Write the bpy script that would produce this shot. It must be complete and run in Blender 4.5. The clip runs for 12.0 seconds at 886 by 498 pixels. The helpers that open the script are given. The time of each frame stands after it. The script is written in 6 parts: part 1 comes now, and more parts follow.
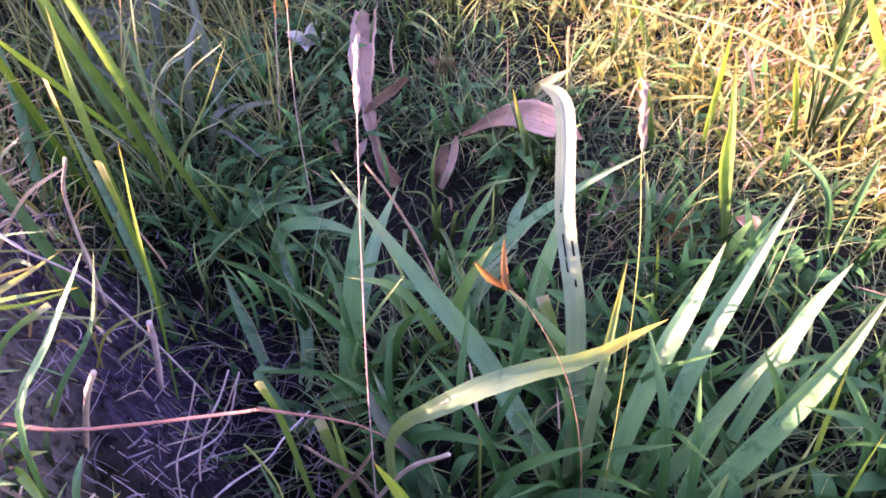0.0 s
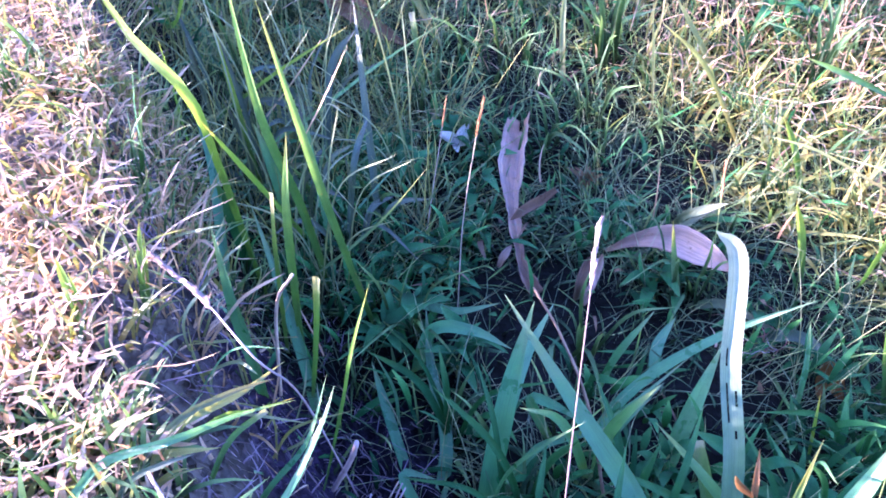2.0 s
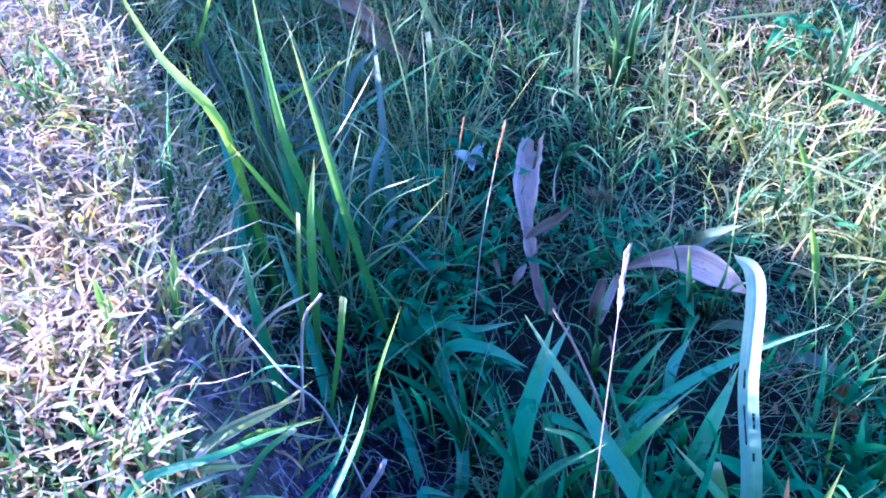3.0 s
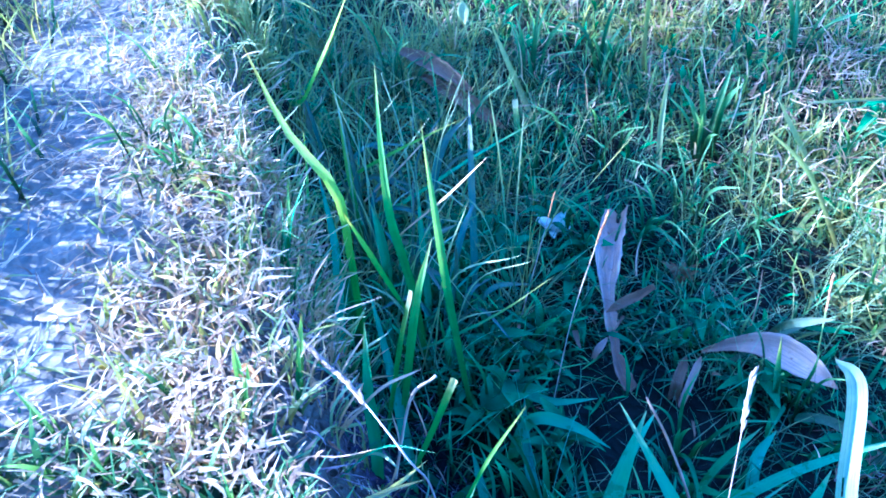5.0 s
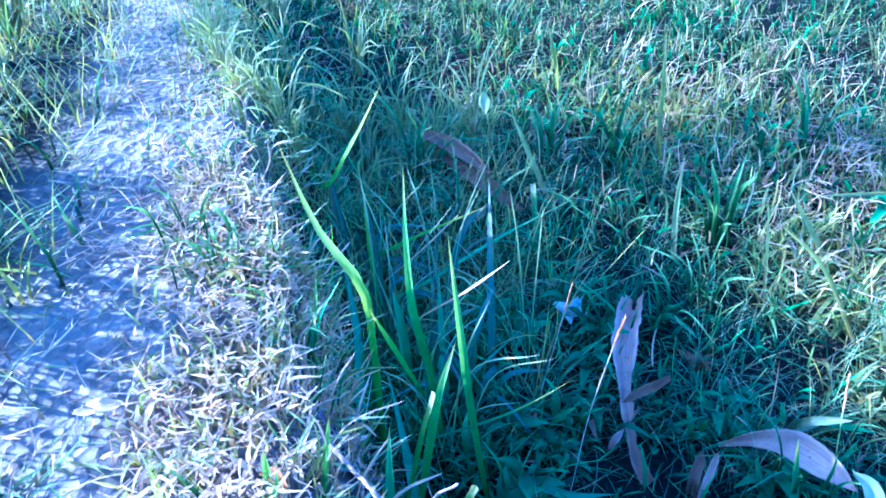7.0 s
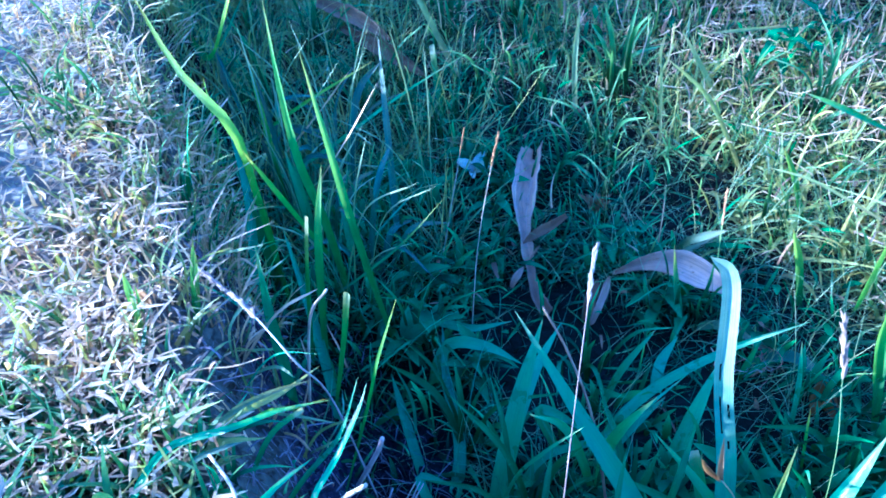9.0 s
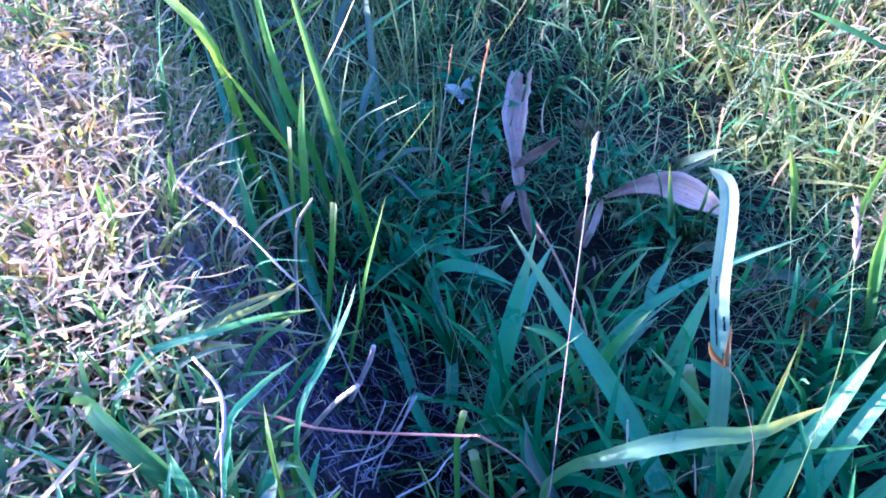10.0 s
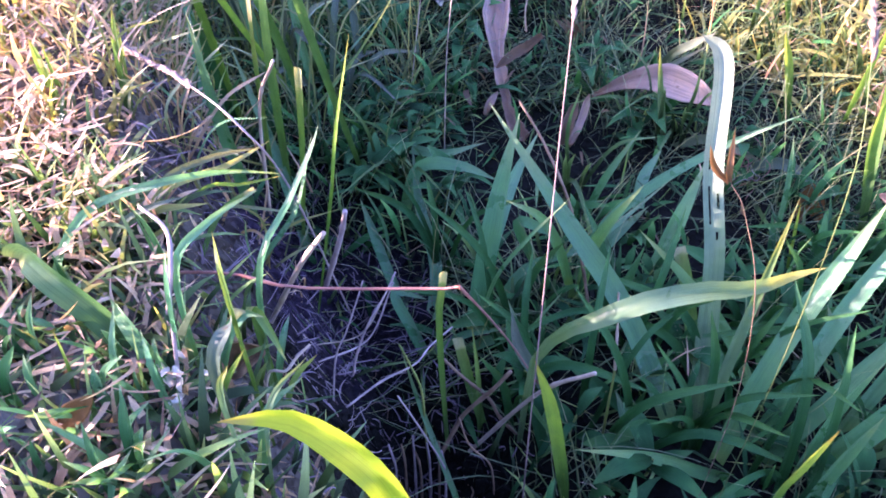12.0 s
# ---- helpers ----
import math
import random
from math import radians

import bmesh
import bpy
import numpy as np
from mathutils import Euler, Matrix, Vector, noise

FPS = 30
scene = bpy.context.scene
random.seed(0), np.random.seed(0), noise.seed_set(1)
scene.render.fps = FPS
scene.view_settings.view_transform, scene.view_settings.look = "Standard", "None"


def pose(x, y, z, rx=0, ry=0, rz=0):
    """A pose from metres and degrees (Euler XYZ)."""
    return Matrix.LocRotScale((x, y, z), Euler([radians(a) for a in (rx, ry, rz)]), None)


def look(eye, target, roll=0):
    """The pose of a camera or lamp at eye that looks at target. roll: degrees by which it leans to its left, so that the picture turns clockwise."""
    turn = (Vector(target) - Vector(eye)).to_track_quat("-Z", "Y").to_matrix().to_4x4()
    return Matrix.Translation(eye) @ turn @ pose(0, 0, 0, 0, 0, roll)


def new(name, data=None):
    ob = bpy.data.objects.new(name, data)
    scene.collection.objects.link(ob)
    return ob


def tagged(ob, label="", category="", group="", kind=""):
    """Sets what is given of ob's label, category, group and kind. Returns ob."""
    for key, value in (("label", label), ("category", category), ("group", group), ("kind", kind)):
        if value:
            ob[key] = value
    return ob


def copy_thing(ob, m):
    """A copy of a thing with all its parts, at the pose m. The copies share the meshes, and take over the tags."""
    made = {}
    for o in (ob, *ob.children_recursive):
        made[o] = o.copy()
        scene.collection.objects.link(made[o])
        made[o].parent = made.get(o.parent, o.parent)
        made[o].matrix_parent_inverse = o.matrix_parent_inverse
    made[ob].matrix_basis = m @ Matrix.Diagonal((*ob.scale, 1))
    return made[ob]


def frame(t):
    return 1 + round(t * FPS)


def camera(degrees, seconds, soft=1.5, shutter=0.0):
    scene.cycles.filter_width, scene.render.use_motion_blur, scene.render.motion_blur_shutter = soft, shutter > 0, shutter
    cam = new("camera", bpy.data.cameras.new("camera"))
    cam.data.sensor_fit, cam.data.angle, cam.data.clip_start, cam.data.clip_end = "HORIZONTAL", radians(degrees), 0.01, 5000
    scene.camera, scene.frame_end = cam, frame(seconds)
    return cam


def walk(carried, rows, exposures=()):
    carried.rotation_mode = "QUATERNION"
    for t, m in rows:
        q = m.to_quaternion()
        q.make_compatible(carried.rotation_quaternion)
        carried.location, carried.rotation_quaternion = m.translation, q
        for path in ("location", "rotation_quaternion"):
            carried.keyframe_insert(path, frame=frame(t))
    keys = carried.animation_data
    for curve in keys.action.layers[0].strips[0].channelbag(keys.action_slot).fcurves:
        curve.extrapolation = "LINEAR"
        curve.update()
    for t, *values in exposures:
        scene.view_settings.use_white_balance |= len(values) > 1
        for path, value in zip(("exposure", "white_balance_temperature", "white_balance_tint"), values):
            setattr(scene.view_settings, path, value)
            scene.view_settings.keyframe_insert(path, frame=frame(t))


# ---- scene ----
cam = camera(67.0, 12.0, soft=1.8)
PATH = [
    (0, (0, 0, 0.27), (-0.0121, 0.3597, -0.0771), -2.78),
    (0.5, (-0.0113, 0.0024, 0.2724), (-0.0282, 0.3747, -0.0609), -2.56),
    (1, (-0.0221, 0.0062, 0.2816), (-0.0591, 0.3796, -0.0489), -2.28),
    (1.5, (-0.0322, 0.0066, 0.2923), (-0.0873, 0.3903, -0.0234), -2.52),
    (2, (-0.0416, 0.0049, 0.3007), (-0.1183, 0.3931, -0.005), -2.17),
    (2.5, (-0.0469, 0.0021, 0.3045), (-0.1283, 0.3938, 0.0046), -1.97),
    (4.3, (-0.0568, -0.002, 0.3217), (-0.1591, 0.3974, 0.0388), -1.96),
    (4.5, (-0.0635, -0.0053, 0.3254), (-0.1781, 0.3955, 0.0493), -2.17),
    (5, (-0.0747, -0.0059, 0.3336), (-0.1978, 0.3955, 0.0621), -1.06),
    (5.5, (-0.0787, -0.0079, 0.3393), (-0.2053, 0.397, 0.0747), -0.56),
    (6, (-0.0836, -0.0079, 0.3468), (-0.2125, 0.4033, 0.0933), 0.11),
    (6.5, (-0.0836, -0.0076, 0.3564), (-0.2198, 0.4109, 0.1191), -0.22),
    (6.7, (-0.083, -0.0074, 0.3608), (-0.2222, 0.4127, 0.1281), -0.31),
    (8.3, (-0.0473, -0.0171, 0.3447), (-0.1704, 0.3979, 0.0944), -2.18),
    (8.5, (-0.0426, -0.0167, 0.3383), (-0.1559, 0.393, 0.0749), -2.17),
    (9, (-0.0376, -0.0219, 0.3208), (-0.1263, 0.3738, 0.0283), -2.27),
    (9.5, (-0.0404, -0.0219, 0.3098), (-0.1234, 0.3613, -0.0005), -2.71),
    (10, (-0.0394, -0.0235, 0.2997), (-0.1158, 0.3497, -0.0242), -2.39),
    (10.5, (-0.0389, -0.0256, 0.29), (-0.1114, 0.3418, -0.0413), -2.87),
    (11, (-0.0382, -0.026, 0.282), (-0.1028, 0.3366, -0.0562), -2.32),
    (11.5, (-0.0383, -0.0281, 0.2716), (-0.1081, 0.3308, -0.0694), -3.34),
    (12, (-0.0354, -0.03, 0.2625), (-0.0999, 0.3173, -0.0913), -3.33),
]
# exposure in stops, white balance in kelvin, and tint, along the walk
EXPOSURES = [(0.0, 3.41, 6550, 69), (0.5, 3.32, 5500, 66), (1.0, 3.2, 5500, 57), (1.5, 3.25, 5350, 57), (2.0, 3.27, 4620, 46), (2.5, 3.04, 3950, 31), (4.5, 3.12, 3640, 24), (5.0, 3.03, 3310, 8),
             (5.5, 3.02, 3290, 8), (6.0, 2.98, 3220, 8), (6.5, 2.93, 3200, 9), (8.5, 2.74, 3120, 5), (9.0, 2.68, 3250, 3), (9.5, 2.95, 3930, 28), (10.0, 2.92, 3970, 27), (10.5, 2.98, 4340, 33),
             (11.0, 3.0, 4420, 37), (11.5, 2.98, 4640, 43), (12.0, 3.08, 5320, 49)]
walk(cam, [(t, look(eye, target, roll)) for t, eye, target, roll in PATH], EXPOSURES)

# ---- world and sun ----
SUN_TO = Vector((-0.93, -0.15, 0.358)).normalized()
world = bpy.data.worlds.new("world")
scene.world = world
world.use_nodes = True
wn = world.node_tree.nodes
sky = wn.new("ShaderNodeTexSky")
sky.sky_type, sky.sun_disc = "NISHITA", False
sky.sun_elevation = math.asin(SUN_TO.z)
sky.sun_rotation = math.atan2(SUN_TO.x, SUN_TO.y)
wn["Background"].inputs["Strength"].default_value = 0.105
world.node_tree.links.new(sky.outputs["Color"], wn["Background"].inputs["Color"])
sun = new("sun", bpy.data.lights.new("sun", "SUN"))
sun.data.energy, sun.data.angle, sun.data.color = 5.0, radians(0.6), (1.0, 0.75, 0.46)
sun.matrix_world = look(SUN_TO * 5, (0, 0, 0))


# ---- materials ----
def material(name):
    m = bpy.data.materials.new(name)
    m.use_nodes = True
    nt = m.node_tree
    return m, nt, nt.nodes["Principled BSDF"], nt.nodes["Material Output"]


def node(nt, kind, **sockets):
    n = nt.nodes.new(kind)
    for k, v in sockets.items():
        n.inputs[k.replace("_", " ")].default_value = v
    return n


def ramp(nt, stops):
    r = nt.nodes.new("ShaderNodeValToRGB")
    el = r.color_ramp.elements
    el[0].position, el[0].color = stops[0][0], (*stops[0][1], 1)
    el[1].position, el[1].color = stops[-1][0], (*stops[-1][1], 1)
    for p, c in stops[1:-1]:
        e = el.new(p)
        e.color = (*c, 1)
    return r


def mix(nt, a, b, fac, mode="MIX"):
    n = nt.nodes.new("ShaderNodeMix")
    n.data_type, n.blend_type = "RGBA", mode
    for sock, v in ((n.inputs[0], fac), (n.inputs[6], a), (n.inputs[7], b)):
        if isinstance(v, bpy.types.NodeSocket):
            nt.links.new(v, sock)
        elif isinstance(v, tuple):
            sock.default_value = (*v, 1)
        else:
            sock.default_value = v
    return n.outputs[2]


def leaf_material(name, lengthwise, tints, through_light=0.4, rough=0.45, spots=None, veins=40.0, island=True, spec=0.4, streaks=0.5, ribs=1.0):
    """A thin leaf: colour along its length, tints from leaf to leaf, veins, spots, and light that shines through."""
    m, nt, bsdf, out = material(name)
    L = nt.links.new
    uv = nt.nodes.new("ShaderNodeUVMap")
    sep = nt.nodes.new("ShaderNodeSeparateXYZ")
    L(uv.outputs[0], sep.inputs[0])
    along = ramp(nt, lengthwise)
    # the change along the leaf is uneven
    wob = node(nt, "ShaderNodeTexNoise", Scale=90.0, Detail=3.0)
    geo = nt.nodes.new("ShaderNodeNewGeometry")
    tc = nt.nodes.new("ShaderNodeTexCoord")
    L(tc.outputs["Object"], wob.inputs["Vector"])
    add = nt.nodes.new("ShaderNodeMath")
    add.operation = "MULTIPLY_ADD"
    add.inputs[1].default_value, add.inputs[2].default_value = 0.35, -0.17
    L(wob.outputs[0], add.inputs[0])
    sm = nt.nodes.new("ShaderNodeMath")
    sm.operation = "ADD"
    L(add.outputs[0], sm.inputs[0])
    L(sep.outputs[1], sm.inputs[1])
    L(sm.outputs[0], along.inputs[0])
    rnd = ramp(nt, tints)
    if island:
        L(geo.outputs["Random Per Island"], rnd.inputs[0])
    else:
        info = nt.nodes.new("ShaderNodeObjectInfo")
        L(info.outputs["Random"], rnd.inputs[0])
    col = mix(nt, along.outputs[0], rnd.outputs[0], 1.0, "MULTIPLY")
    # fine veins along the blade
    wave = node(nt, "ShaderNodeTexWave", Scale=veins / 6.283, Distortion=1.5, Detail=2.0)
    wave.bands_direction = "X"
    comb = nt.nodes.new("ShaderNodeCombineXYZ")
    L(sep.outputs[0], comb.inputs[0])
    half = nt.nodes.new("ShaderNodeMath")
    half.operation = "MULTIPLY"
    half.inputs[1].default_value = 0.4
    L(sep.outputs[1], half.inputs[0])
    L(half.outputs[0], comb.inputs[1])
    L(comb.outputs[0], wave.inputs["Vector"])
    vr = ramp(nt, [(0.0, (1 - 0.20 * ribs, 1 - 0.17 * ribs, 1 - 0.20 * ribs)), (0.5, (1, 1, 1)), (1.0, (1 + 0.14 * ribs, 1 + 0.12 * ribs, 1 + 0.06 * ribs))])
    L(wave.outputs["Fac"], vr.inputs[0])
    col = mix(nt, col, vr.outputs[0], 1.0, "MULTIPLY")
    # long uneven streaks that run with the veins, and blotches of wear across them
    run = nt.nodes.new("ShaderNodeVectorMath")
    run.operation = "MULTIPLY_ADD"
    run.inputs[1].default_value = (26.0, 2.2, 0.0)
    L(uv.outputs[0], run.inputs[0])
    shift = nt.nodes.new("ShaderNodeObjectInfo")
    L(shift.outputs["Location"], run.inputs[2])
    streak = node(nt, "ShaderNodeTexNoise", Scale=1.0, Detail=4.0, Roughness=0.65)
    L(run.outputs[0], streak.inputs["Vector"])
    stc = 0.5 * streaks
    str_ramp = ramp(nt, [(0.3, (1 - stc, 1 - stc * 0.95, 1 - stc)), (0.5, (1, 1, 1)), (0.72, (1 + stc * 0.7, 1 + stc * 0.6, 1 + stc * 0.55))])
    L(streak.outputs[0], str_ramp.inputs[0])
    col = mix(nt, col, str_ramp.outputs[0], 1.0, "MULTIPLY")
    blotch = node(nt, "ShaderNodeTexNoise", Scale=55.0, Detail=5.0, Roughness=0.6)
    L(tc.outputs["Object"], blotch.inputs["Vector"])
    bl_ramp = ramp(nt, [(0.32, (0.74, 0.80, 0.84)), (0.5, (1, 1, 1)), (0.68, (1.18, 1.14, 0.98))])
    L(blotch.outputs[0], bl_ramp.inputs[0])
    col = mix(nt, col, bl_ramp.outputs[0], 1.0, "MULTIPLY")
    if spots:
        sp = node(nt, "ShaderNodeTexNoise", Scale=spots[0], Detail=4.0, Roughness=0.7)
        L(tc.outputs["Object"], sp.inputs["Vector"])
        sr = ramp(nt, [(spots[1], (0, 0, 0)), (spots[1] + 0.06, (1, 1, 1))])
        L(sp.outputs[0], sr.inputs[0])
        col = mix(nt, col, spots[2], sr.outputs[0])
    L(col, bsdf.inputs["Base Color"])
    gloss = nt.nodes.new("ShaderNodeMapRange")
    gloss.inputs["From Min"].default_value, gloss.inputs["From Max"].default_value = 0.3, 0.7
    gloss.inputs["To Min"].default_value, gloss.inputs["To Max"].default_value = rough - 0.08, rough + 0.14
    L(blotch.outputs[0], gloss.inputs["Value"])
    L(gloss.outputs[0], bsdf.inputs["Roughness"])
    bsdf.inputs["Specular IOR Level"].default_value = spec
    relief = nt.nodes.new("ShaderNodeMath")
    relief.operation = "ADD"
    L(wave.outputs["Fac"], relief.inputs[0])
    L(streak.outputs[0], relief.inputs[1])
    bump = node(nt, "ShaderNodeBump", Strength=0.5 * ribs, Distance=0.0004)
    L(relief.outputs[0], bump.inputs["Height"])
    L(bump.outputs[0], bsdf.inputs["Normal"])
    tr = nt.nodes.new("ShaderNodeBsdfTranslucent")
    warm = mix(nt, col, (1.25, 1.15, 0.45), 1.0, "MULTIPLY")
    L(warm, tr.inputs[0])
    ms = nt.nodes.new("ShaderNodeMixShader")
    ms.inputs[0].default_value = through_light
    L(bsdf.outputs[0], ms.inputs[1])
    L(tr.outputs[0], ms.inputs[2])
    L(ms.outputs[0], out.inputs[0])
    return m


TINT = [(0.0, (0.62, 0.76, 0.78)), (0.35, (1.0, 1.0, 1.0)), (0.7, (0.88, 1.05, 1.12)), (1.0, (1.25, 1.15, 0.8))]
EVEN = [(0.0, (1, 1, 1)), (1.0, (1, 1, 1))]
# the fine pale specks, here and on M_TIPPED, are painted glints and dirt
M_BROAD = leaf_material("broad_grass", [(0.0, (0.20, 0.32, 0.08)), (0.2, (0.125, 0.335, 0.145)), (0.75, (0.155, 0.345, 0.172)), (1.0, (0.33, 0.42, 0.21))],
                        TINT, 0.24, 0.30, (420.0, 0.70, (0.42, 0.42, 0.34)), 60.0, False, 1.0, 0.6)
# dark foot and bright upper blade paint in shade below, rim light above
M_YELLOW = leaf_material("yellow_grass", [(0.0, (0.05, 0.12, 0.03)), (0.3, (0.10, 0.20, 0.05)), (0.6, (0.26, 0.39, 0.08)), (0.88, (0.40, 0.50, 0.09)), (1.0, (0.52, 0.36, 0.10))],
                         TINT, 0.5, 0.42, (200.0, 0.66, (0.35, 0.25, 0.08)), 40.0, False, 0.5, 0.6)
M_TIPPED = leaf_material("tipped_grass", [(0.0, (0.13, 0.23, 0.12)), (0.5, (0.16, 0.28, 0.17)), (0.72, (0.20, 0.31, 0.11)), (0.88, (0.42, 0.44, 0.10)), (1.0, (0.60, 0.56, 0.2))],
                         EVEN, 0.34, 0.34, (420.0, 0.70, (0.42, 0.42, 0.34)), 60.0, False, 0.9, 0.6)
# the paler upper half has the sunlight on it put into the colour
M_HOLED = leaf_material("sun_paled_grass", [(0.0, (0.10, 0.20, 0.07)), (0.38, (0.16, 0.28, 0.13)), (0.55, (0.24, 0.34, 0.22)), (0.75, (0.33, 0.40, 0.29)), (1.0, (0.38, 0.41, 0.29))],
                        EVEN, 0.3, 0.36, (300.0, 0.68, (0.25, 0.2, 0.1)), 70.0, False, 0.6, 0.8)
M_DULL = leaf_material("dull_grass", [(0.0, (0.09, 0.13, 0.08)), (0.5, (0.13, 0.165, 0.125)), (1.0, (0.20, 0.20, 0.165))],
                       TINT, 0.2, 0.5, (220.0, 0.64, (0.2, 0.15, 0.09)), 50.0, False, 0.5, 0.9)
M_CUT = leaf_material("mown_grass", [(0.0, (0.10, 0.20, 0.06)), (0.6, (0.15, 0.27, 0.07)), (0.88, (0.26, 0.32, 0.10)), (0.93, (0.55, 0.48, 0.26)), (1.0, (0.6, 0.52, 0.32))],
                      TINT, 0.42, 0.42, (200.0, 0.66, (0.4, 0.3, 0.12)), 40.0, False, 0.5, 0.7)
M_STRAW = leaf_material("straw", [(0.0, (0.50, 0.35, 0.26)), (0.5, (0.70, 0.50, 0.39)), (1.0, (0.80, 0.59, 0.48))],
                        [(0.0, (0.26, 0.20, 0.19)), (0.25, (0.62, 0.53, 0.48)), (0.6, (1.0, 0.97, 0.92)), (0.9, (1.15, 1.18, 1.12)), (1.0, (1.2, 1.2, 1.2))], 0.25, 0.55, (150.0, 0.64, (0.25, 0.15, 0.08)), 30.0, True, 0.4, 0.8)
# near-black foot and pale tip: shade and highlights painted along each blade
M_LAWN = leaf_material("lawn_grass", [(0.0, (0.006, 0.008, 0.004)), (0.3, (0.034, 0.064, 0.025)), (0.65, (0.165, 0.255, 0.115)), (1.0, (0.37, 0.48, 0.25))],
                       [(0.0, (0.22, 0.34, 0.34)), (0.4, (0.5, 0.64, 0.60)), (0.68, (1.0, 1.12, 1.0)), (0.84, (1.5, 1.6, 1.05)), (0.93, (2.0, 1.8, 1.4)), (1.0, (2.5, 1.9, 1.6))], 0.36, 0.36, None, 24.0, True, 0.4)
# kept dark, darkest at the foot: low shade painted into the leaf
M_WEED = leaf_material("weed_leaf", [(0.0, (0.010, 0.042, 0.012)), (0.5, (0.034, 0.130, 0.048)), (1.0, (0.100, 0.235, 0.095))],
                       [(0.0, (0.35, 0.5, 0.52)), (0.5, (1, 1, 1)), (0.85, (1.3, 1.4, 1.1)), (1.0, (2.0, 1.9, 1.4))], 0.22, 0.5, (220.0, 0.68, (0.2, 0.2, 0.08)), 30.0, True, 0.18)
M_PATHGREEN = leaf_material("bank_grass", [(0.0, (0.24, 0.21, 0.10)), (0.5, (0.24, 0.29, 0.12)), (1.0, (0.42, 0.43, 0.20))],
                            [(0.0, (0.5, 0.62, 0.62)), (0.5, (1, 1, 1)), (0.8, (1.4, 1.25, 0.9)), (1.0, (1.75, 1.35, 1.0))], 0.38, 0.4, None, 24.0, True, 0.6)
M_DRYLEAF = leaf_material("dead_leaf", [(0.0, (0.18, 0.10, 0.065)), (0.25, (0.30, 0.195, 0.145)), (0.5, (0.43, 0.30, 0.25)), (0.8, (0.50, 0.36, 0.315)), (1.0, (0.37, 0.22, 0.15))],
                          [(0.0, (0.95, 0.93, 0.92)), (1.0, (1.08, 1.05, 1.05))], 0.2, 0.5, (130.0, 0.62, (0.20, 0.11, 0.06)), 110.0, False, 0.4, 0.8, 0.35)
M_BROWNLEAF = leaf_material("brown_leaf", [(0.0, (0.17, 0.10, 0.06)), (0.6, (0.26, 0.16, 0.10)), (1.0, (0.20, 0.11, 0.07))],
                            [(0.0, (0.9, 0.9, 0.9)), (1.0, (1.1, 1.1, 1.1))], 0.2, 0.6, (120.0, 0.6, (0.10, 0.05, 0.03)), 60.0, False, 0.4, 1.0)
M_ORANGELEAF = leaf_material("orange_leaf", [(0.0, (0.24, 0.10, 0.03)), (1.0, (0.33, 0.16, 0.05))],
                             [(0.0, (0.9, 0.9, 0.9)), (1.0, (1.1, 1.1, 1.1))], 0.3, 0.5, (120.0, 0.62, (0.2, 0.08, 0.03)), 30.0, False)
M_BRACT = leaf_material("bract", [(0.0, (0.15, 0.08, 0.05)), (0.6, (0.22, 0.12, 0.065)), (1.0, (0.28, 0.17, 0.09))], [(0.0, (0.9, 0.9, 0.9)), (1.0, (1.1, 1.1, 1.1))], 0.3, 0.5, None, 20.0, False)
# this blade's sunlit glow is put into its lime colour; the tip is brown
M_LIME = leaf_material("lime_grass", [(0.0, (0.16, 0.28, 0.05)), (0.35, (0.38, 0.50, 0.018)), (0.85, (0.46, 0.55, 0.020)), (1.0, (0.40, 0.24, 0.12))],
                       EVEN, 0.5, 0.42, (200.0, 0.70, (0.35, 0.25, 0.08)), 40.0, False, 0.4, 0.4, 0.3)
# same painted change from shaded foot to sunlit tip
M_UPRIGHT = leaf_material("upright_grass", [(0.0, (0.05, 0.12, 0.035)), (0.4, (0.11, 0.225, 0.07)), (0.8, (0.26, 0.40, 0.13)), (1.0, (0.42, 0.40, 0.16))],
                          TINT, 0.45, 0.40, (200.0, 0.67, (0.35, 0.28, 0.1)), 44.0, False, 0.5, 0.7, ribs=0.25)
M_WIRE = leaf_material("wiry_stem", [(0.0, (0.10, 0.13, 0.06)), (0.4, (0.28, 0.34, 0.20)), (1.0, (0.46, 0.50, 0.34))],
                       [(0.0, (0.45, 0.6, 0.55)), (0.5, (1, 1, 1)), (0.85, (1.3, 1.2, 1.0)), (1.0, (1.5, 1.2, 1.0))], 0.3, 0.4, None, 10.0, True, 0.5)
# lit copy of the meadow grass: sunlight is put into the colour
M_SUNLIT_TONE = leaf_material("sunny_grass", [(0.0, (0.24, 0.17, 0.07)), (0.4, (0.32, 0.33, 0.11)), (1.0, (0.52, 0.48, 0.18))],
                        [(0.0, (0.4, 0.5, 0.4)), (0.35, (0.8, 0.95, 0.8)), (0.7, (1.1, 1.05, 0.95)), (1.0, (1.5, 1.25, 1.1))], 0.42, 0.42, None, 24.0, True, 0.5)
M_ROOT = leaf_material("root_hair", [(0.0, (0.22, 0.16, 0.23)), (1.0, (0.40, 0.31, 0.41))],
                       [(0.0, (0.4, 0.4, 0.4)), (1.0, (1.1, 1.1, 1.1))], 0.15, 0.6, None, 10.0, True)
M_PETAL = leaf_material("petal", [(0.0, (0.66, 0.63, 0.74)), (1.0, (0.86, 0.84, 0.90))], [(0.0, (0.9, 0.9, 0.9)), (1.0, (1.1, 1.1, 1.1))], 0.3, 0.55, None, 30.0)


